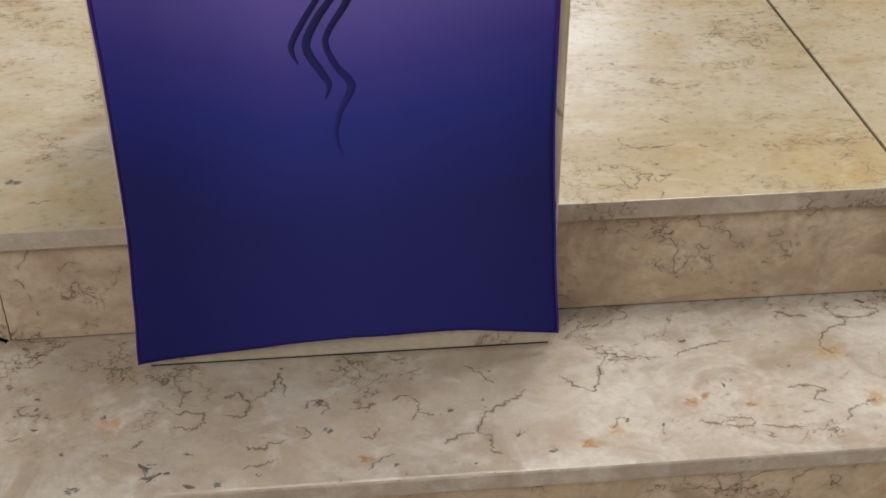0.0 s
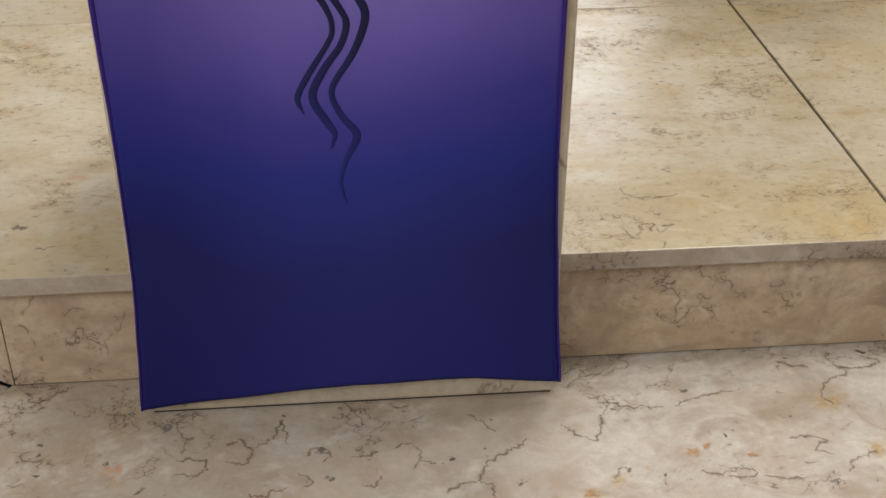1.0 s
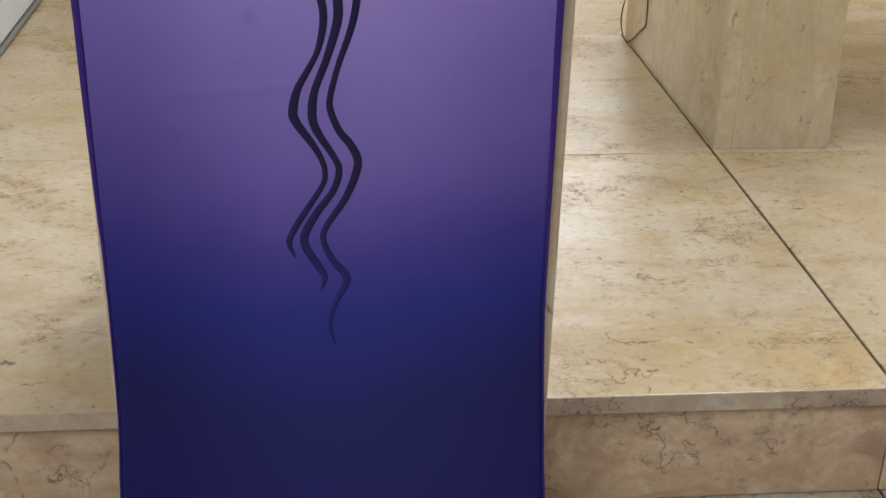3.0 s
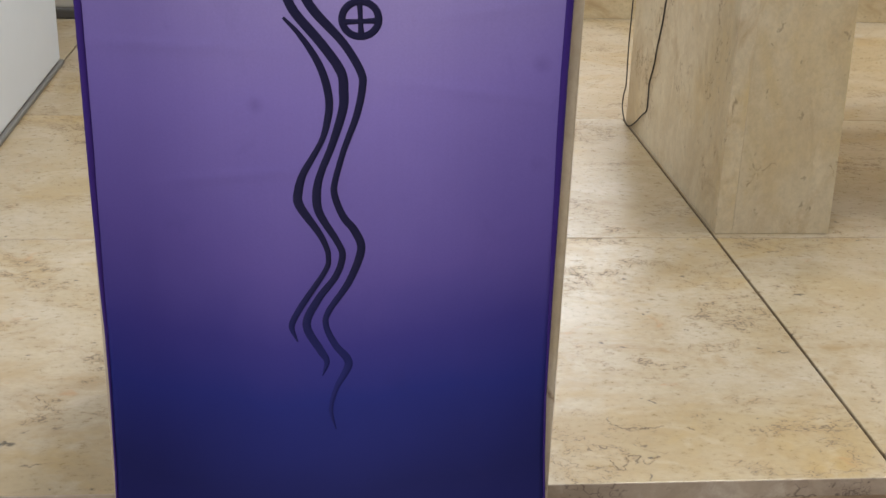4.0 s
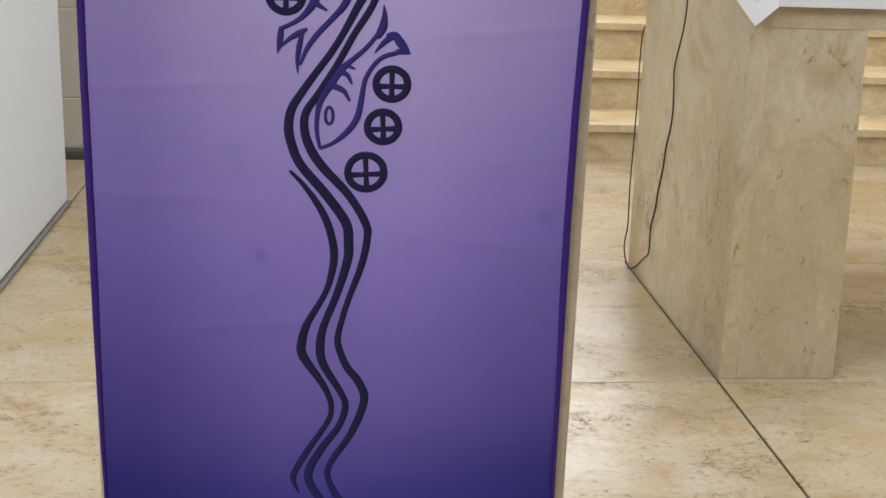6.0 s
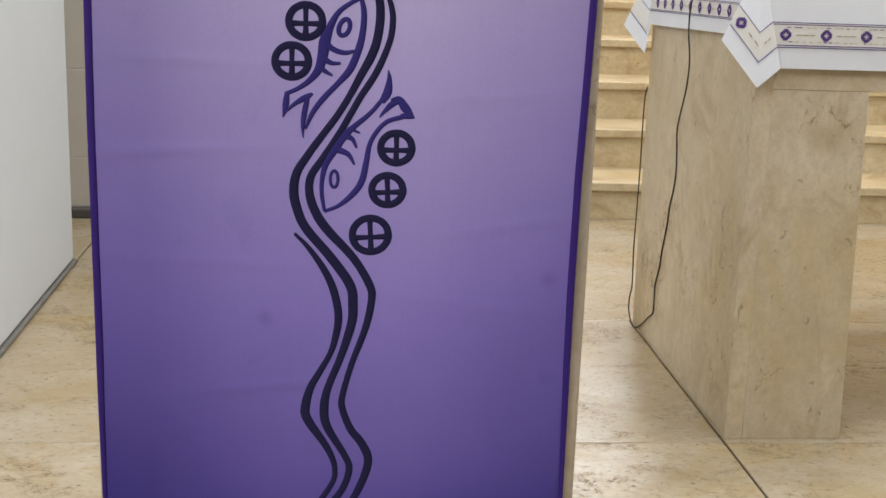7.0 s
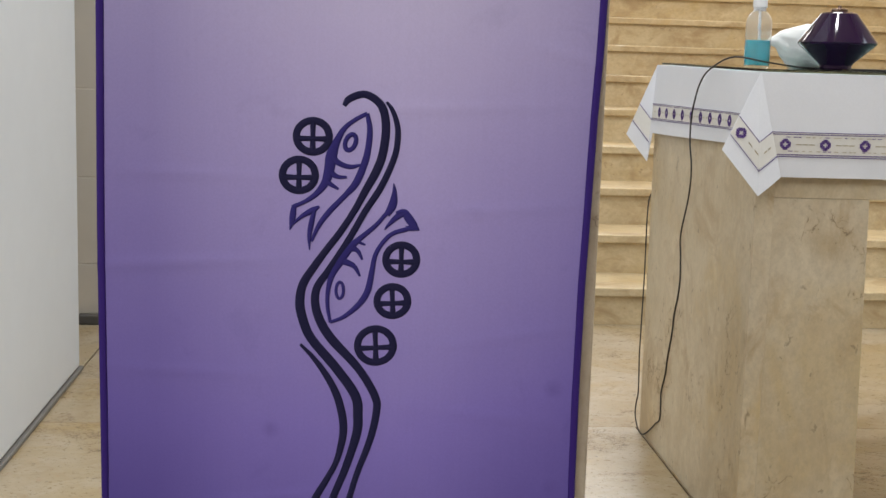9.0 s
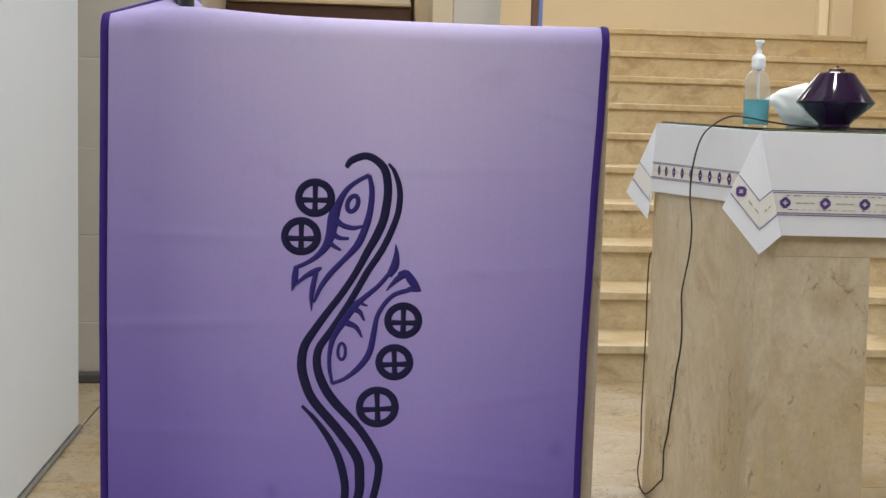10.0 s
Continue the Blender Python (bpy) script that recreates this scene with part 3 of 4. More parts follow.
block("lintel", -1.9, ST_X0 - 0.001, GY, GY + 0.16, 2.602, 6.0, GREY_PANEL, gw, 0.002)
tagged(block("baseboard", -1.9, -0.30, GY - 0.03, GY + 0.10, H, H + 0.032, DARK_SKIRT, None, 0.006), "dark grey skirting at the foot of the wall", "skirting", kind="structure")
tagged(block("trim", 0.435, 0.503, GY - 0.02, GY + 0.17, H, 2.6, PLASTER_BEIGE, None, 0.006), "pale beige door frame post", "door frame", kind="structure")
wall("wall_side_room", -1.6, 0.46, 4.75, 4.95, -0.2, 3.0, PLASTER_NAVE, "pale wall of the side room")
wall("wall_side_room_end", -0.62, -0.42, 3.03, 4.75, -0.2, 3.0, PLASTER_NAVE, "pale end wall of the side room")
wall("floor_side_room", -1.6, 0.47, 3.03, 4.75, H - 0.1, H, STONE_GROUND, "limestone floor of the side room")
panel = tagged(empty("wooden_panelling", (0, 4.7, H)), "dark brown wooden panelling with a pale ledge in the side room", "panelling")
block("board", -0.41, 0.46, 4.70, 4.745, H, 1.572, DARK_WOOD, panel, 0.004)
block("ledge", -0.41, 0.46, 4.66, 4.748, 1.574, 1.592, PLASTER_BEIGE, panel, 0.004, "pale ledge")

# the white wall beside the lectern
ww = tagged(part("wall_white", prism([(-0.526, 0.62), (-0.541, 2.14), (-1.5, 2.14), (-1.5, 0.62)], H + 0.011, 6.0, 0.012, 3), PLASTER_WHITE),
            "smooth white painted plaster wall with a worn grey foot", "wall", kind="structure")
tagged(part("baseboard", prism([(-0.518, 0.62), (-0.535, 2.160), (-1.5, 2.16), (-1.5, 0.62)], H, H + 0.011, 0.004, 2), SKIRT_GREY),
       "thin worn grey skirting under the white wall", "skirting", kind="structure")

# the rest of the church, closed round the camera
wall("wall_south", -4.2, 5.2, -8.2, -8.0, -0.4, 6.0, PLASTER_NAVE, "pale plastered rear wall of the nave")
wall("wall_west", -4.2, -4.0, -8.0, 6.2, -0.4, 6.0, PLASTER_NAVE, "pale plastered side wall of the nave")
wall("wall_east", 5.0, 5.2, -8.0, 6.2, -0.4, 6.0, PLASTER_NAVE, "pale plastered side wall of the nave")
wall("wall_north", -4.0, 0.3, 6.0, 6.2, -0.4, 6.0, PLASTER_NAVE, "pale plastered end wall")
wall("wall_north_far", 3.6, 5.0, 6.0, 6.2, -0.4, 6.0, PLASTER_NAVE, "pale plastered end wall")
tagged(part("ceiling", box(-4.2, 5.2, -8.2, 6.2, 6.0, 6.2), PLASTER_NAVE), "pale plastered ceiling", "ceiling", kind="structure")

# ---------------------------------------------------------------- the lectern
LX0, LX1, LTOP = -0.0625, 0.4420, 1.138
lectern = tagged(empty("lectern", (MID_X, 0.0, 0.0)), "beige limestone lectern standing on the altar step", "lectern")
block("bedding", LX0 + 0.003, LX1 - 0.003, 0.003, 0.048, 0.0, 0.003, GROUT, lectern, 0.0)
block("front_slab", LX0, LX1, 0.0, 0.050, 0.003, LTOP, STONE_LECTERN, lectern, 0.003)
block("side_slab", LX0, LX0 + 0.04, 0.1002, 0.36, H, 1.06, STONE_LECTERN, lectern, 0.003)
block("side_slab", LX1 - 0.04, LX1, 0.1002, 0.36, H, 1.06, STONE_LECTERN, lectern, 0.003)
block("core", LX0 + 0.02, LX1 - 0.02, 0.0502, 0.100, H + 0.002, 1.06, STONE_LECTERN, lectern, 0.002)
desk = prism([(LX0, 0.0502), (LX1, 0.0502), (LX1, 0.40), (LX0, 0.40)], 1.0605, 1.10, 0.0)
part("desk_top", desk, STONE_LECTERN, lectern)


def edge_table(z, table):
    zs, xs = zip(*table)
    return float(np.interp(z, zs, xs))


LEFT = ((0.0, -0.0725), (0.035, -0.071), (0.08, -0.067), (0.12, -0.065), (0.16, -0.062), (0.2, -0.06), (0.25, -0.0588), (0.35, -0.0575), (0.42, -0.0578),
        (0.46, -0.059), (0.59, -0.061), (0.71, -0.0615), (0.88, -0.0625), (1.0, -0.0618), (1.15, -0.061))
RIGHT = ((0.0, 0.449), (0.046, 0.448), (0.09, 0.444), (0.132, 0.441), (0.174, 0.439), (0.253, 0.434), (0.33, 0.4305), (0.45, 0.4295), (0.59, 0.429),
         (0.71, 0.4282), (0.83, 0.429), (0.9, 0.431), (1.0, 0.4335), (1.07, 0.4365), (1.15, 0.4385))
TOP_R = 0.016


def hem(x):
    return edge_table(x, ((-0.08, 0.012), (0.035, 0.025), (0.115, 0.034), (0.19, 0.039), (0.34, 0.037), (0.45, 0.026)))


def lap(x, z):
    """How far the cloth hangs in front of the slab."""
    foot = max(0.0, 1 - z / 0.30) ** 2
    s = (x - LX0) / (LX1 - LX0)
    w = 0.0014 * math.sin(7.5 * s + 2.2 * z) * math.sin(2.1 * z + 0.7) + 0.0008 * math.sin(19 * s + 5 * z)
    w += 0.0030 * foot * math.sin(9 * s + 1.1)
    for zc, slope, deep, xc, wide in ((0.60, 0.10, 0.0016, 0.10, 0.10), (0.690, -0.12, 0.0014, 0.33, 0.09), (0.735, -0.04, 0.0016, 0.02, 0.12), (0.775, 0.16, 0.0013, 0.36, 0.08),
                                      (0.845, 0.05, 0.0020, 0.0, 0.12), (0.905, 0.08, 0.0013, 0.34, 0.10), (0.935, -0.03, 0.0016, 0.03, 0.10), (1.005, 0.04, 0.0013, 0.25, 0.16),
                                      (1.06, -0.25, 0.0018, 0.41, 0.05)):
        w -= 0.75 * deep * math.exp(-((z - zc - slope * (x - xc)) / 0.005) ** 2 - ((x - xc) / wide) ** 2)
    return -0.0045 - 0.0075 * foot + w


def cloth_point(u, s):
    """u from 0 at one side to 1 at the other; s is the length from the hem up and back over the desk."""
    xm = LX0 + (LX1 - LX0) * u
    h0 = hem(xm)
    straight = LTOP - 0.006 - h0
    arc = 0.5 * math.pi * TOP_R
    if s <= straight:
        z = h0 + s
        x = edge_table(z, LEFT) * (1 - u) + edge_table(z, RIGHT) * u
        return Vector((x, lap(x, z), z))
    x = edge_table(1.15, LEFT) * (1 - u) + edge_table(1.15, RIGHT) * u
    y0 = lap(x, LTOP)
    if s <= straight + arc:
        a = (s - straight) / TOP_R
        return Vector((x, y0 + TOP_R * (1 - math.cos(a)), LTOP - 0.006 + TOP_R * math.sin(a) + crest(u) * math.sin(a)))
    d = s - straight - arc
    lift = fold(u, d)
    return Vector((x + 0.42 * max(0, 1 - u / 0.17) * min(d, 0.14), y0 + TOP_R + d, LTOP - 0.006 + TOP_R + crest(u) - 0.10 * d * (1 - lift) + lift * 0.26 * min(d, 0.15)))


def crest(u):
    """The upper rim is not quite straight."""
    return 0.0050 + 0.0012 * math.sin(5 * u + 1.0) - 0.0050 * max(0.0, 1 - u / 0.15) + 0.0046 * math.exp(-((u - 0.16) / 0.09) ** 2) + 0.0012 * math.exp(-((u - 0.27) / 0.08) ** 2)


def fold(u, d):
    return max(0.0, 1 - u / 0.17) ** 0.7 * (1.0 if d > 0 else 0.0)


ROWS = 240


def cloth_mesh():
    bm = bmesh.new()
    nu, rows = 60, []
    for k in range(ROWS + 1 + 8 + 12):
        row = []
        for i in range(nu + 1):
            u = i / nu
            straight = LTOP - 0.006 - hem(LX0 + (LX1 - LX0) * u)
            arc = 0.5 * math.pi * TOP_R
            s = straight * k / ROWS if k <= ROWS else straight + arc * (k - ROWS) / 8 if k <= ROWS + 8 else straight + arc + 0.28 * (k - ROWS - 8) / 12
            row.append(bm.verts.new(cloth_point(u, s)))
        rows.append(row)
    for a, b in zip(rows, rows[1:]):
        for i in range(nu):
            bm.faces.new((a[i], a[i + 1], b[i + 1], b[i]))
    return bm


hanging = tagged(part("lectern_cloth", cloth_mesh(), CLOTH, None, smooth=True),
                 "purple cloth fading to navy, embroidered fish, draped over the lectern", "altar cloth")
sol = hanging.modifiers.new("thickness", "SOLIDIFY")
sol.thickness, sol.offset = 0.0014, 0.0


def edge_ribbon(u0, u1, name):
    """A ribbon sewn along one side of the cloth, over front and back."""
    bm = bmesh.new()
    rows = []
    for k in range(ROWS + 21):
        row = []
        for j in range(5):
            wide = 0.35 + 0.65 * min(1.0, max(0.0, (k / ROWS - 0.30) / 0.25))
            u = (u0 + (u1 - u0) * wide * j / 4) if u0 < 0.5 else (u1 - (u1 - u0) * wide * (1 - j / 4))
            straight = LTOP - 0.006 - hem(LX0 + (LX1 - LX0) * u)
            arc = 0.5 * math.pi * TOP_R
            s = straight * k / ROWS if k <= ROWS else straight + arc * (k - ROWS) / 8 if k <= ROWS + 8 else straight + arc + 0.28 * (k - ROWS - 8) / 12
            p = cloth_point(u, s)
            h = 0.0010 + 0.0012 * (1 - (j / 2 - 1) ** 2)
            a = 0 if k <= ROWS else min(1.0, (k - ROWS) / 8) * math.pi / 2
            row.append(bm.verts.new(p + h * Vector((0, -math.cos(a), math.sin(a)))))
        rows.append(row)
    for a, b in zip(rows, rows[1:]):
        for i in range(4):
            bm.faces.new((a[i], a[i + 1], b[i + 1], b[i]))
    ob = part(name, bm, BORDER, hanging, "deep violet edge ribbon", smooth=True)
    m = ob.modifiers.new("thickness", "SOLIDIFY")
    m.thickness = 0.0008


edge_ribbon(-0.001, 0.0145, "border")
edge_ribbon(0.9855, 1.001, "border")


# embroidery: x from the middle and height in millimetres, width in millimetres
def ribbon(points, rise=0.0013, per=5):
    bm = bmesh.new()
    line = glide(points, per)
    rows = []
    for i, q in enumerate(line):
        d = line[min(i + 1, len(line) - 1)] - line[max(i - 1, 0)]
        k = math.hypot(d[0], d[1]) or 1.0
        nx, nz = -d[1] / k, d[0] / k
        row = []
        for j in range(7):
            e = j / 3 - 1
            x, z = MID_X + (q[0] + nx * q[2] * 0.5 * e) / 1000, (q[1] + nz * q[2] * 0.5 * e) / 1000
            h = rise * (1 - abs(e) ** 2.5) + 0.0008 if abs(e) < 1 else 0.0002
            row.append(bm.verts.new((x, lap(x, z) - h, z)))
        rows.append(row)
    for a, b in zip(rows, rows[1:]):
        for j in range(6):
            bm.faces.new((a[j], a[j + 1], b[j + 1], b[j]))
    for end in (rows[0], rows[-1]):
        bm.faces.new(end)
    return bm


def join(*bms):
    out = bmesh.new()
    for b in bms:
        me = bpy.data.meshes.new("tmp")
        b.to_mesh(me)
        b.free()
        out.from_mesh(me)
        bpy.data.meshes.remove(me)
    return out


WAVE_A = [(-8, 1006, 5), (-3, 1013, 8), (11, 1018, 8.4), (23, 1013, 9), (31, 1003, 9.4), (34, 983, 9.8), (31, 958, 10), (25, 941, 10),
          (16, 924, 9), (4.5, 902, 7.8), (-8.5, 881, 8), (-22.5, 862, 8.2), (-35.8, 843, 9), (-46, 826, 10), (-49, 808, 10.8), (-46, 791, 10.8),
          (-37, 770, 10.6), (-11, 739, 11), (9, 710, 11.4), (12, 689, 11.4), (11, 669, 10.8), (0, 632, 9), (-12, 601, 9), (-16, 579, 10.8),
          (-13, 557, 10), (6, 524, 8), (11, 508, 8.4), (4, 485, 8.4), (-15, 458, 9.6), (-28, 427, 10.6), (-13, 396, 10), (-6, 382, 7), (-11, 365, 1.5)]
WAVE_B = [(34, 1011, 3), (40, 1003, 5), (45, 989, 6.4), (46, 975, 7), (43, 956, 7.2), (31, 927, 7.8), (15, 901, 7.8), (-2, 870, 7.8),
          (-20.2, 841, 8.2), (-31.8, 823, 9.2), (-33.4, 806, 9.8), (-28, 788, 10.6), (-16, 769, 10.8), (11.5, 739, 9.6), (29, 710, 9.6), (31, 693, 9),
          (25, 663, 8.4), (12, 626, 7.2), (3, 592, 7.6), (3, 576, 8.4), (12, 553, 9), (24, 537, 10), (31, 515, 10.2), (18, 478, 9),
          (-3, 445, 7.8), (-7, 427, 7.6), (3, 403, 8.8), (16, 386, 10.2), (17, 374, 10), (5, 350, 6.6), (-1, 329, 5), (-1, 314, 4.4), (4, 296, 1.5)]
WAVE_C = [(-48, 764, 3.4), (-34.5, 750, 5.6), (-20, 730, 7.8), (-9.8, 710, 9.0), (-4, 689, 9.4), (-2.6, 673, 9.2), (-5, 656, 8.4), (-10, 638, 7),
          (-20, 619, 7.6), (-30, 601, 9), (-35, 582, 10.8), (-34, 566, 11), (-15, 537, 8.4), (-7, 521, 7.2), (-4, 508, 6.6), (-7, 492, 6.6),
          (-30, 455, 7.8), (-41, 435, 7.8), (-44, 423, 7), (-38, 407, 1.8)]
for w in (WAVE_A, WAVE_B, WAVE_C):
    part("wave_stripe", ribbon(w), STRIPE, hanging, "dark navy embroidered wave", smooth=True)


def ellipse(cx, cz, rx, rz, width, lean=0.0, count=14):
    a = radians(lean)
    pts = []
    for k in range(count + 2):
        t = 2 * math.pi * k / count
        x, z = rx * math.cos(t), rz * math.sin(t)
        pts.append((cx + x * math.cos(a) - z * math.sin(a), cz + x * math.sin(a) + z * math.cos(a), width))
    return pts


fish = part("fish", join(
    ribbon([(15, 999, 4.8), (4, 993, 5), (-7, 984, 6), (-14.5, 971, 8.5), (-19.5, 957, 13), (-21.5, 943, 12), (-25.5, 929, 9.6), (-34, 918, 6.8), (-45, 910, 5), (-58, 904, 4.8)]),
    ribbon([(15, 999, 4.8), (18, 983, 6.6), (16.5, 963, 7.4), (12.5, 947, 8.4), (5, 929, 8.4), (-7, 915, 6.4), (-21, 900, 6.6), (-31, 886, 5.6), (-38, 870, 3)]),
    ribbon([(-56, 906, 5), (-57, 897, 7.5), (-58, 889, 6), (-60, 881, 1)]), ribbon([(-58, 886, 2), (-48, 895, 5), (-38, 901, 7), (-31, 905, 3)]),
    ribbon([(-36, 901, 5), (-39, 886, 6.5), (-40.5, 873, 4.5), (-40, 861, 1)]),
    ribbon([(-21, 959, 8), (-13, 949.5, 6.4), (-1, 945.5, 5.6), (9, 947.5, 3.2)]), ribbon([(-23, 942, 8), (-14, 935.5, 5.4), (-4, 935, 3)]),
    ribbon([(-25, 931, 7), (-19, 927, 5), (-12, 923, 2.8)])), FISH_THREAD, hanging, "indigo embroidered fish", smooth=True)
part("fish_eye", ribbon(ellipse(-1, 970, 5, 8.2, 5.4, -20)), FISH_THREAD, fish, smooth=True)
fish = part("fish", join(
    ribbon([(-18, 787, 3.6), (-21, 803, 4.6), (-21, 818, 5.2), (-17.5, 835, 7.6), (-10, 850, 12), (-0.5, 863, 10), (10, 873, 6.6), (26, 887, 5.2), (36, 899, 4.8)]),
    ribbon([(-18, 787, 3.6), (-4, 793, 4.8), (10, 805, 7), (19, 819, 7.6), (23, 839, 6.6), (26, 856, 5.4), (33, 869, 5.2), (43, 879, 5.2), (58, 884, 5.4)]),
    ribbon([(43, 930, 1), (44, 920, 6), (42.5, 908, 10), (37, 898, 7)]), ribbon([(46, 900, 4), (54, 901.5, 7), (59, 895, 10), (64.5, 888, 8.5), (70, 883, 1)]),
    ribbon([(70, 883.5, 2), (63, 884.5, 5.5), (56, 885, 5.4)]), ribbon([(56, 901, 6), (47, 896, 7), (39, 888, 4), (35, 883, 1.5)]),
    ribbon([(-6, 850, 8), (5, 845, 5.6), (11, 835, 2.6)]), ribbon([(-1, 864, 8), (8, 861, 5.4), (13, 852, 2.6)]),
    ribbon([(7, 873, 4.8), (11, 869, 3.4), (16, 867, 2.2)])), FISH_THREAD, hanging, "indigo embroidered fish", smooth=True)
part("fish_eye", ribbon(ellipse(-9, 820, 3.8, 8.4, 3.6, 0)), FISH_THREAD, fish, smooth=True)
for cx, cz, r, lean in ((-38.4, 975, 20.2, 0), (-51.6, 936.3, 20.2, 0), (52.6, 852.6, 19.6, 0), (44.7, 809.6, 19.6, 3), (28.5, 763, 22.2, 3)):
    a = radians(lean)
    ca, sa = math.cos(a), math.sin(a)
    q = r - 3.4
    part("bread_ring", join(
        ribbon(ellipse(cx, cz, q - 0.5, (q - 0.5) * 0.96, 8.4)),
        ribbon([(cx - q * sa, cz + q * ca, 7.0), (cx, cz, 5.6), (cx + q * sa, cz - q * ca, 7.6)], 0.0011),
        ribbon([(cx - q * ca, cz - q * sa - 2.3, 7.4), (cx, cz - 2.3, 5.6), (cx + q * ca, cz + q * sa - 2.3, 7.4)], 0.0012)),
        STRIPE, hanging, "dark navy embroidered ring with a cross", smooth=True)

mic = tagged(empty("microphone", (0.002, 0.12, 1.13)), "black microphone foot standing on the lectern cloth", "microphone")
part("base", lathe([(0, 0), (0.0105, 0), (0.011, 0.01), (0.0105, 0.06), (0.0085, 0.075), (0, 0.075)], 24), BLACK_PLASTIC, mic, smooth=False, at=(0.002, 0.12, 1.135))
part("neck", tube([(0.002, 0.12, 1.205), (0.002, 0.13, 1.30), (0.0, 0.18, 1.42), (0.0, 0.26, 1.48)], 0.004), BLACK_PLASTIC, mic, smooth=True)
part("capsule", lathe([(0, 0), (0.009, 0.004), (0.011, 0.02), (0.010, 0.04), (0, 0.05)], 20), BLACK_PLASTIC, mic, smooth=True, at=(0.0, 0.26, 1.475))

# ---------------------------------------------------------------- the altar
AX0, AX1, AY0, AY1 = 0.911, 1.135, 0.889, 1.640
AX9, SLAB0, SLAB1 = 2.45, 0.831, 1.048
altar = tagged(empty("altar", (1.7, 1.26, H)), "beige limestone altar table on slab legs", "altar")
RISE = 0.0085        # the table top stands a little higher at the back


def lean(x, z):
    """The legs draw in slightly towards the table."""
    f = (z - H) / 0.66
    return x - (0.005 if abs(x - AX0) < 0.06 else 0.019 if abs(x - AX1) < 0.06 else 0.0) * f


def altar_block(name, x0, x1, y0, y1, z0, z1, mat, parent, back=0.0):
    bm = box(x0, x1, y0, y1, z0, z1)
    for v in bm.verts:
        v.co.x = lean(v.co.x, min(v.co.z, SLAB0))
        if back and v.co.z > (z0 + z1) / 2 and v.co.y > (y0 + y1) / 2:
            v.co.z += back
    bmesh.ops.bevel(bm, geom=list(bm.edges), offset=0.0012, segments=2, affect="EDGES", profile=0.5)
    c = Vector(((x0 + x1) / 2, (y0 + y1) / 2, (z0 + z1) / 2))
    bmesh.ops.translate(bm, verts=bm.verts, vec=-c)
    return part(name, bm, mat, parent, at=c)


altar_block("table_slab", AX0 + 0.0342, AX9, 0.8890, 1.610, SLAB0 + 0.0003, SLAB1, STONE_PALE, altar, RISE)
for x0, x1 in ((AX0, AX1), (AX9 - 0.238, AX9 - 0.012)):
    leg = empty("leg", ((x0 + x1) / 2, 1.26, H))
    leg.parent, leg.matrix_parent_inverse = altar, altar.matrix_world.inverted()
    altar_block("side_panel", x0, x0 + 0.034, AY0, AY1, H, SLAB1 - 0.001 if x0 == AX0 else SLAB0, STONE_PALE, leg, RISE if x0 == AX0 else 0.0)
    altar_block("front_panel", x0 + 0.0342, x1, AY0 + 0.0003, AY0 + 0.034, H, SLAB0, STONE_PALE, leg)
    altar_block("side_panel", x1 - 0.034, x1, AY0 + 0.0342, AY1, H, SLAB0, STONE_PALE, leg)
    altar_block("back_panel", x0 + 0.0352, x1 - 0.0352, AY1 - 0.034, AY1, H, SLAB0, STONE_PALE, leg)

# the linen on it
CX, CF, CB, CT = 0.896, 0.873, 1.603, 1.0505
linen = tagged(empty("altar_linen", (1.7, 1.2, CT)), "white altar linen with a purple and gold woven band", "altar cloth")
FH, LH = 0.870, 0.902          # hems at the front and at the side


def sheet(grid):
    bm = bmesh.new()
    rows = [[bm.verts.new(p) for p in row] for row in grid]
    for a, b in zip(rows, rows[1:]):
        for i in range(len(a) - 1):
            bm.faces.new((a[i], a[i + 1], b[i + 1], b[i]))
    return bm


def linen_part(name, grid, mat, thick=0.0010, label="", offset=0.0):
    ob = part(name, sheet(grid), mat, linen, label)
    m = ob.modifiers.new("thickness", "SOLIDIFY")
    m.thickness, m.offset = thick, offset
    return ob


def front_at(x, f, out=0.0):
    """A point of the front fall: f is 0 at the table's edge and 1 at the hem."""
    z = CT + (FH - CT) * f
    start = 0.896 + 0.046 * f
    x = start + (x - 0.896) * (AX9 + 0.02 - start) / (AX9 + 0.02 - 0.896)
    return (x, CF - 0.004 * f - 0.002 * f * math.sin(14 * x) - out, z)


def side_at(y, f, out=0.0):
    up = RISE * (y - CF) / (CB - CF)
    z = CT + up + (LH + 0.016 * (1 - (y - CF) / (CB - CF)) - CT - up) * f
    y0 = CF + 0.14 * f
    y = y0 + (y - CF) * (CB - y0) / (CB - CF)
    return (CX - 0.006 * f - 0.003 * f * math.sin(9 * y + 1) - out, y, z)


linen_part("top_sheet", [[(CX + (AX9 + 0.02 - CX) * i / 10, CF + (CB - CF) * j / 6, CT + RISE * j / 6) for i in range(11)] for j in range(7)], LINEN)
xs = [0.896 + (AX9 + 0.02 - 0.896) * i / 60 for i in range(61)]
ys = [CF + (CB - CF) * i / 30 for i in range(31)]
linen_part("front_fall", [[front_at(x, f / 8) for x in xs] for f in range(9)], LINEN)
linen_part("side_fall", [[side_at(y, f / 8) for y in ys] for f in range(9)], LINEN)


def lerp3(a, b, t):
    return tuple(a[i] + (b[i] - a[i]) * t for i in range(3))


# the corner hangs out as a folded flap
A = (CX, CF, CT + 0.001)
FL, FT, FR = (0.830, 0.855, 0.916), (0.894, 0.846, 0.838), (0.941, 0.864, 0.870)
SB = side_at(CF, 1.0)


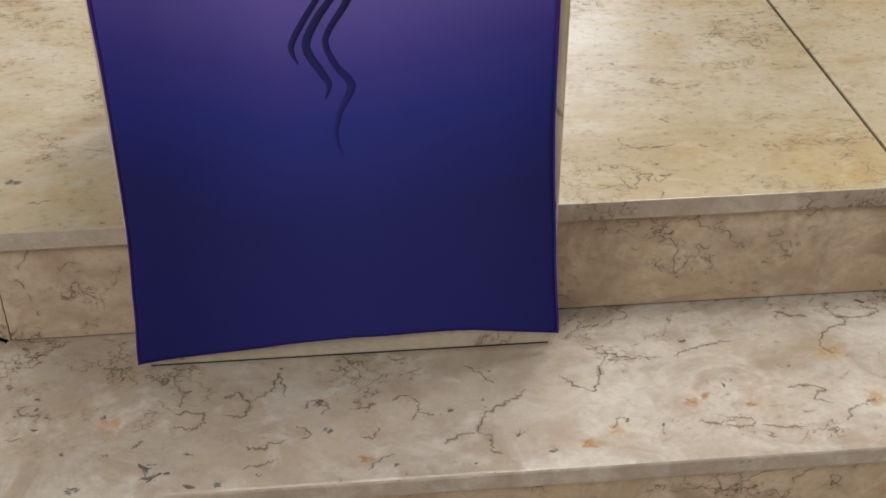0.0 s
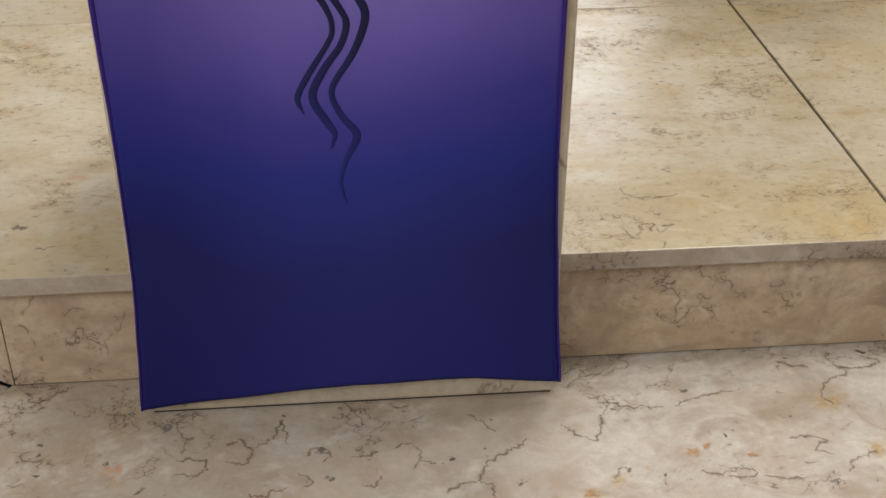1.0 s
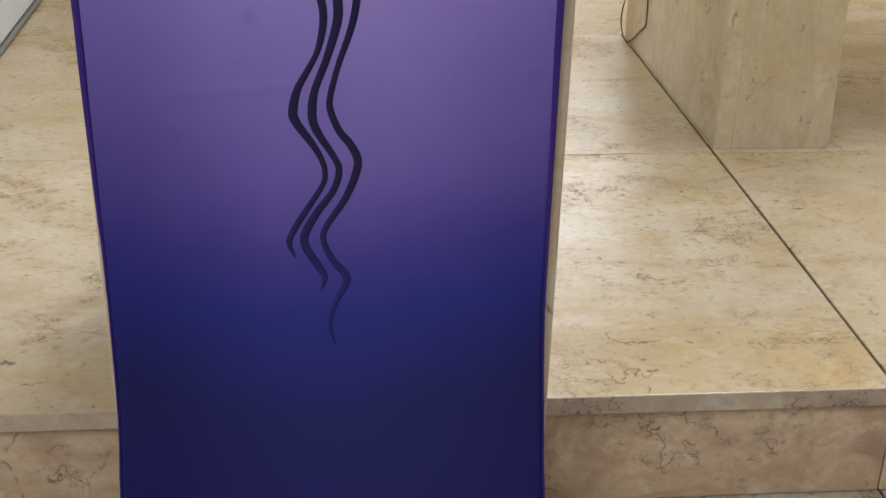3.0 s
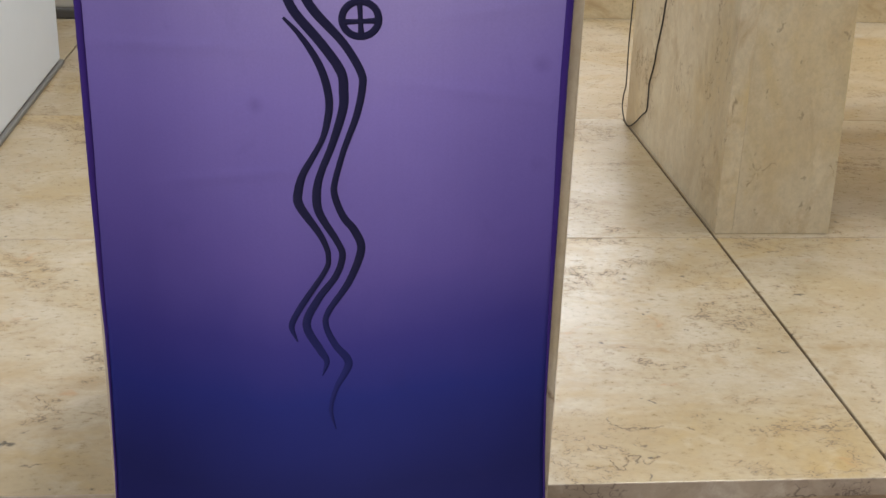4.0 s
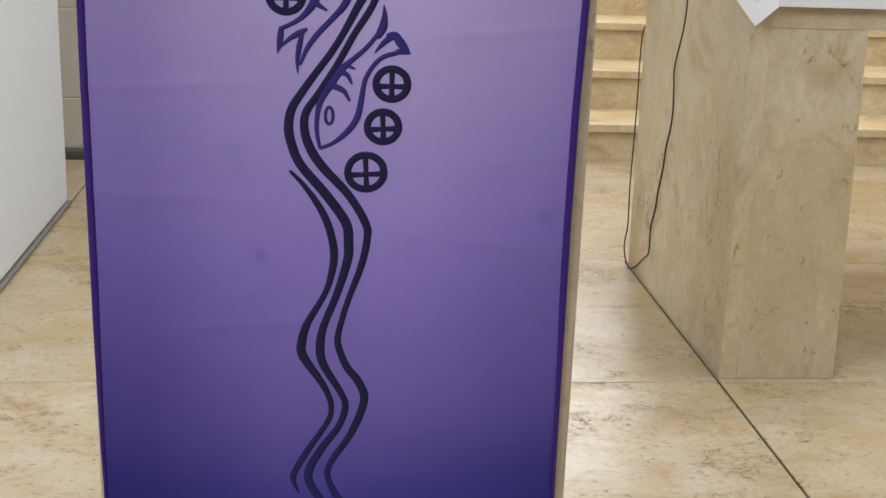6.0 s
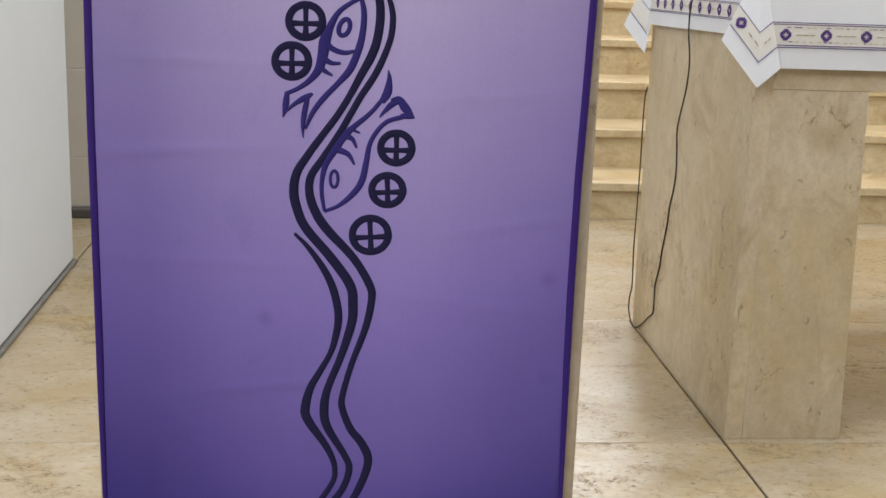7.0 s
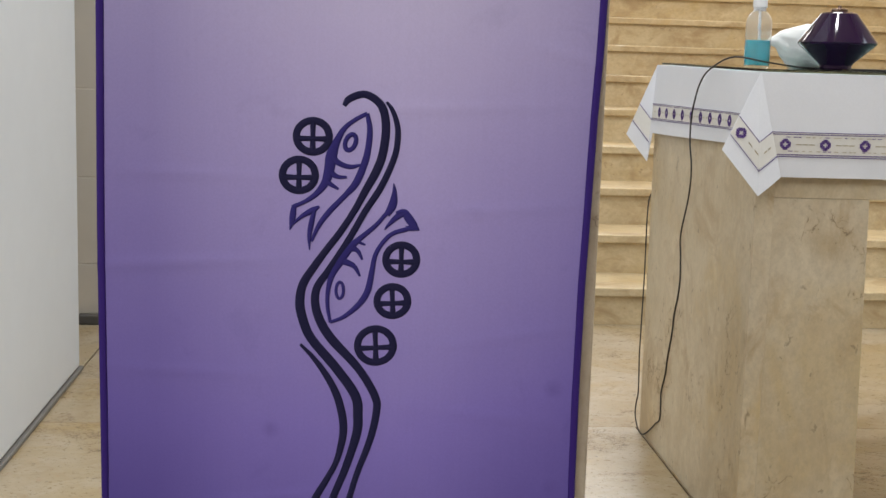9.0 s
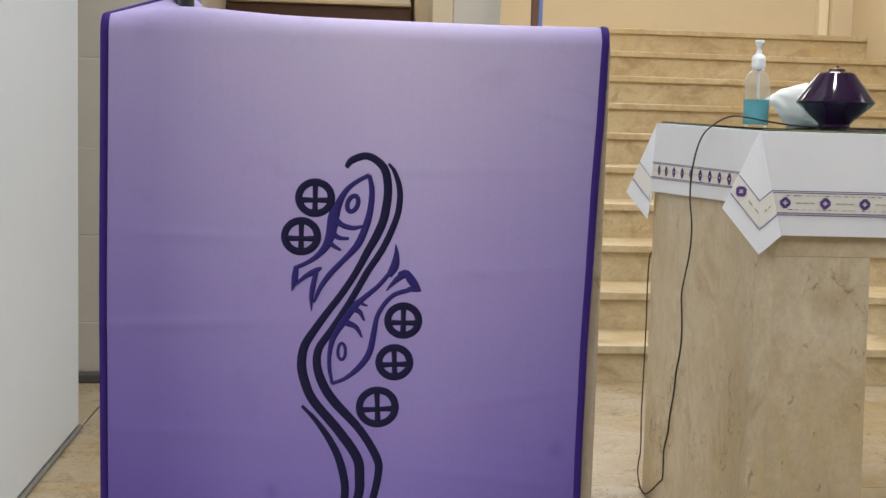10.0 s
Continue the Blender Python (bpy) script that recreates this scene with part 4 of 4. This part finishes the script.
def flap_line(f, out=0.0):
    """Across the flap at the share f of the way from the corner to the hem."""
    row = [lerp3(A, FL, f)]
    for k in range(1, 5):
        row.append(lerp3(lerp3(A, FL, f), lerp3(A, FT, f), k / 4))
    for k in range(1, 5):
        row.append(lerp3(lerp3(A, FT, f), lerp3(A, FR, f), k / 4))
    return [(x, y - 0.006 * f * math.sin(math.pi * k / 8) - out, z) for k, (x, y, z) in enumerate(row)]


linen_part("corner_flap", [flap_line(0.001 + f / 8 * 0.999) for f in range(9)], LINEN)
linen_part("corner_flap", [[lerp3(lerp3(A, FL, 0.001 + f / 6 * 0.999), lerp3(A, SB, 0.001 + f / 6 * 0.999), k / 4) for k in range(5)] for f in range(7)], LINEN)
# the flap at the far corner
A2 = (CX, CB, CT + RISE + 0.001)
GL, GT, GR = (0.836, 1.625, 0.897), (0.886, 1.612, 0.834), (0.889, 1.590, 0.897)
linen_part("corner_flap", [[lerp3(lerp3(A2, GL, t), lerp3(A2, GT, t), k / 3) for k in range(4)] + [lerp3(lerp3(A2, GT, t), lerp3(A2, GR, t), k / 3) for k in range(1, 4)]
                           for t in [0.001 + j / 6 * 0.999 for j in range(7)]], LINEN)

F0, F1 = 0.565, 0.785
linen_part("band", [[front_at(x, f, 0.0012) for x in xs] for f in (F0, (F0 + F1) / 2, F1)], BAND_IVORY, 0.0005)
linen_part("band", [[side_at(y, f, 0.0012) for y in ys] for f in (F0, (F0 + F1) / 2, F1)], BAND_IVORY, 0.0005)
linen_part("band", [flap_line(f, 0.0012) for f in (F0, (F0 + F1) / 2, F1)], BAND_IVORY, 0.0005)
linen_part("band", [[lerp3(lerp3(A2, GL, t), lerp3(A2, GT, t), k / 3 * 0.98 - 0.0) for k in range(4)] for t in (F0, F1)], BAND_IVORY, 0.003)
for f in (F0, F0 + 0.018, F1 - 0.006, F1 + 0.014):
    w = 0.0034
    linen_part("thread_line", [[front_at(x, q, 0.0018) for x in xs] for q in (f - w, f + w)], THREAD_PURPLE, 0.0005)
    linen_part("thread_line", [[side_at(y, q, 0.0018) for y in ys] for q in (f - w, f + w)], THREAD_PURPLE, 0.0005)
    if f in (F0, F1 + 0.014):
        linen_part("thread_line", [flap_line(q, 0.0018) for q in (f - w, f + w)], THREAD_PURPLE, 0.0005)
        linen_part("thread_line", [[lerp3(lerp3(A2, GL, t), lerp3(A2, GT, t), k / 3) for k in range(4)] for t in (f - w, f + w)], THREAD_PURPLE, 0.004)


def blossom(place, right, up, size=0.0095):
    """A stepped cross of purple stitches."""
    bm = bmesh.new()
    right, up = Vector(right), Vector(up)
    out = right.cross(up).normalized() * 0.0007
    for i in range(-3, 4):
        for j in range(-3, 4):
            if abs(i) == 3 and abs(j) == 3 or i == 0 and abs(j) < 2 or j == 0 and abs(i) < 2:
                continue
            if abs(i) + abs(j) > 4:
                continue
            c = Vector(place) + right * size * i / 3.4 + up * size * j / 3.4
            h = size / 3.4 * 0.46
            vs = [bm.verts.new(c + right * a * h + up * b * h + out * k) for k in (0, 1) for a, b in ((-1, -1), (1, -1), (1, 1), (-1, 1))]
            bm.faces.new(vs[4:])
            for k in range(4):
                bm.faces.new((vs[k], vs[(k + 1) % 4], vs[4 + (k + 1) % 4], vs[4 + k]))
    part("blossom", bm, THREAD_PURPLE, linen, "purple stitched cross")


def dash(p, q, wide=0.0022, mat=THREAD_GOLD):
    p, q = Vector(p), Vector(q)
    up = Vector((0, 0, wide / 2))
    bm = bmesh.new()
    bm.faces.new([bm.verts.new(v) for v in (p - up, q - up, q + up, p + up)])
    ob = part("gold_stitch", bm, mat, linen)
    m = ob.modifiers.new("thickness", "SOLIDIFY")
    m.thickness = 0.0006


FM = (F0 + F1) / 2 + 0.005
rng = random.Random(5)
for k in range(20):
    x = 0.915 + 0.0735 * k
    p = front_at(x, FM, 0.0022)
    blossom(p, (1, 0, 0), (0, 0, 1))
    for s in (-0.020, 0.0, 0.020):
        a = front_at(x + 0.0367 + s * 0.6 - 0.005, FM, 0.0024)
        b = front_at(x + 0.0367 + s * 0.6 + 0.005, FM, 0.0024)
        dash(a, b, 0.0016)
    for f, n in ((F0 + 0.045, 6), (F1 - 0.04, 6)):
        for j in range(n):
            xx = x + 0.0735 * (j + rng.uniform(0.1, 0.5)) / n
            dash(front_at(xx, f, 0.0022), front_at(xx + rng.uniform(0.004, 0.008), f, 0.0022), 0.0012, THREAD_GOLD if rng.random() < 0.6 else THREAD_PURPLE)
for k in range(9):
    y = 0.93 + 0.0735 * k
    blossom(side_at(y, FM, 0.0022), (0, -1, 0), (0, 0, 1), 0.0105)
    for s in (-0.012, 0.012):
        dash(side_at(y + 0.0367 + s - 0.006, FM, 0.0024), side_at(y + 0.0367 + s + 0.006, FM, 0.0024), 0.0018)
row = flap_line(FM, 0.0024)
d = (Vector(row[3]) - Vector(row[1])).normalized()
blossom(row[1], d, Vector((-d.z, 0, d.x)).normalized(), 0.0095)
for k in (2, 3, 5, 6):
    p, q = Vector(row[k]), Vector(row[k + 1])
    dash(p.lerp(q, 0.2) + Vector((0, -0.001, 0)), p.lerp(q, 0.75) + Vector((0, -0.001, 0)), 0.003)

plate_bm = box(0.905, AX9, 0.880, 1.598, 1.0520, 1.0570, 0.001, 1)
for v in plate_bm.verts:
    v.co.z += RISE * (v.co.y - CF) / (CB - CF)
plate = tagged(part("glass_plate", plate_bm, GLASS_PLATE), "greenish glass sheet lying on the altar linen", "glass")
GZ = 1.0596

# sanitiser bottle
bottle = tagged(empty("pump_bottle", (0.962, 1.10, GZ)), "clear plastic pump bottle half full of teal gel", "bottle")
bp = (0.962, 1.10, GZ)
part("body", lathe([(0, 0.0), (0.022, 0.0), (0.0245, 0.003), (0.0255, 0.02), (0.0255, 0.082), (0.0250, 0.092), (0.0225, 0.101), (0.0170, 0.1085), (0.0125, 0.112), (0.0115, 0.124),
                    (0.0108, 0.124), (0.0118, 0.1115), (0.0164, 0.1078), (0.0218, 0.1002), (0.0243, 0.0915), (0.0248, 0.082), (0.0248, 0.006), (0, 0.004)], 36), GLASS, bottle, smooth=True, at=bp)
part("gel", lathe([(0, 0.0042), (0.0225, 0.0046), (0.0243, 0.009), (0.0243, 0.02), (0.0243, 0.054), (0, 0.0545)], 36), GEL, bottle, "teal gel", smooth=False, at=bp)
part("dip_tube", tube([(bp[0] + 0.006, bp[1], GZ + 0.008), (bp[0] + 0.002, bp[1], GZ + 0.06), (bp[0], bp[1], GZ + 0.12)], 0.0028), WHITE_PLASTIC, bottle, smooth=True)
part("collar", lathe([(0, 0.113), (0.0120, 0.113), (0.0122, 0.119), (0.0140, 0.120), (0.0140, 0.136), (0.0118, 0.141), (0.0085, 0.145), (0, 0.146)], 28), WHITE_PLASTIC, bottle, "white screw collar", at=bp)
part("pump_stem", lathe([(0, 0.144), (0.0068, 0.144), (0.0052, 0.152), (0.0042, 0.154), (0.0042, 0.160), (0, 0.160)], 20), WHITE_PLASTIC, bottle, smooth=True, at=bp)
part("pump_head", join(lathe([(0, 0.157), (0.0046, 0.157), (0.0058, 0.161), (0.0094, 0.169), (0.0096, 0.1725), (0.0088, 0.1738), (0, 0.1738)], 24)), WHITE_PLASTIC, bottle, "white pump head", smooth=False, at=bp)

for piece in bottle.children:
    piece.scale = (0.96, 0.96, 0.945) if piece.name.split(".")[0] != "dip_tube" else (1, 1, 1)

# oil lamp
vp = (1.102, 1.06, GZ)
lamp = tagged(empty("oil_lamp", vp), "dark purple glass altar oil lamp with a wide waist", "oil lamp")
part("body", lathe([(0, 0), (0.029, 0), (0.031, 0.002), (0.031, 0.008), (0.036, 0.014), (0.060, 0.034), (0.0745, 0.0465), (0.0765, 0.050), (0.0745, 0.0535), (0.055, 0.079),
                    (0.035, 0.104), (0.030, 0.1065), (0.016, 0.1075), (0, 0.1075)], 64), AUBERGINE, lamp, smooth=14, at=vp)
part("burner_cap", lathe([(0, 0.106), (0.0155, 0.106), (0.0155, 0.112), (0.012, 0.114), (0.004, 0.114), (0.003, 0.119), (0, 0.120)], 24), BRASS, lamp, "dark brass burner cap", at=vp)


for piece in lamp.children:
    piece.scale = (0.955, 0.955, 1.0)


# crumpled tissue behind the lamp
def tissue_mesh():
    """A loosely rolled tissue that comes to a point."""
    bm = bmesh.new()
    rows = []
    for i in range(31):
        u = i / 30
        low = edge_table(u, ((0.0, 0.046), (0.12, 0.045), (0.20, 0.040), (0.28, 0.022), (0.40, 0.004), (0.5, 0.001), (1.0, 0.001)))
        high = edge_table(u, ((0.0, 0.050), (0.08, 0.058), (0.25, 0.073), (0.45, 0.082), (0.7, 0.089), (1.0, 0.080)))
        row = []
        for j in range(28):
            a = 2 * math.pi * j / 28
            z = (low + high) / 2 + (high - low) / 2 * math.sin(a)
            y = 0.030 * min(1.0, 0.08 + 1.2 * u) * math.cos(a)
            e = noise.noise(Vector((u * 6.0, math.cos(a) * 2.2, math.sin(a) * 2.2 + 3))) * 0.003 * min(1.0, u * 3)
            e += 0.0010 * math.sin(16 * z / 0.05 + 9 * u) * min(1.0, u * 3)
            row.append(bm.verts.new((0.002 + 0.125 * u + e * 0.4, y + e, max(0.0008, z + e * 0.5))))
        rows.append(row)
    for a, b in zip(rows, rows[1:]):
        for j in range(28):
            bm.faces.new((a[j], a[(j + 1) % 28], b[(j + 1) % 28], b[j]))
    return bm


ts = tagged(part("tissue", tissue_mesh(), TISSUE, None, smooth=True, at=(1.006, 1.20, GZ)), "crumpled white tissue lying on the altar", "tissue")
m = ts.modifiers.new("thickness", "SOLIDIFY")
m.thickness = 0.0008

# cable that runs over the altar and down its side
cable = tagged(part("cable", tube([(2.2, 1.25, GZ + 0.002), (1.5, 1.16, GZ + 0.002), (1.25, 1.14, GZ + 0.002), (1.08, 1.13, GZ + 0.002), (0.97, 1.06, GZ + 0.010),
                                   (0.905, 1.06, GZ + 0.018), (0.884, 1.13, 1.056), (0.878, 1.18, 1.027), (0.876, 1.217, 0.969), (0.878, 1.230, 0.910), (0.880, 1.214, 0.854),
                                   (0.891, 1.260, 0.790), (0.903, 1.345, 0.700), (0.9065, 1.349, 0.650), (0.9065, 1.342, 0.602), (0.9065, 1.352, 0.560),
                                   (0.9070, 1.372, 0.522), (0.9070, 1.384, 0.470), (0.9075, 1.409, 0.411), (0.9080, 1.421, 0.370), (0.9080, 1.447, 0.322), (0.9075, 1.443, 0.290), (0.9070, 1.444, 0.257),
                                   (0.9065, 1.475, 0.238), (0.905, 1.535, 0.200), (0.903, 1.585, 0.1785), (0.901, 1.620, 0.186), (0.899, 1.640, 0.211), (0.901, 1.645, 0.240),
                                   (0.9045, 1.6445, 0.269), (0.9025, 1.6455, 0.354), (0.9025, 1.6450, 0.410), (0.9035, 1.6450, 0.550), (0.9030, 1.6455, 0.723), (0.915, 1.649, 0.760), (0.93, 1.650, 0.78)],
                                  0.0017, 6, 8), CABLE_BLACK, None, smooth=True), "thin black cable hanging down the side of the altar", "cable")

# post in front of the steps
post = tagged(empty("banner_pole", (0.752, 2.60, H)), "dark brown wooden pole with a blue edge", "pole")
block("shaft", 0.735, 0.757, 2.59, 2.612, H, 2.6, DARK_WOOD, post, 0.003)
block("blue_strip", 0.7572, 0.770, 2.592, 2.610, H, 2.6, BLUE_PAINT, post, 0.002, "blue painted strip")
block("foot", 0.65, 0.86, 2.50, 2.70, H, H + 0.02, DARK_WOOD, post, 0.004)
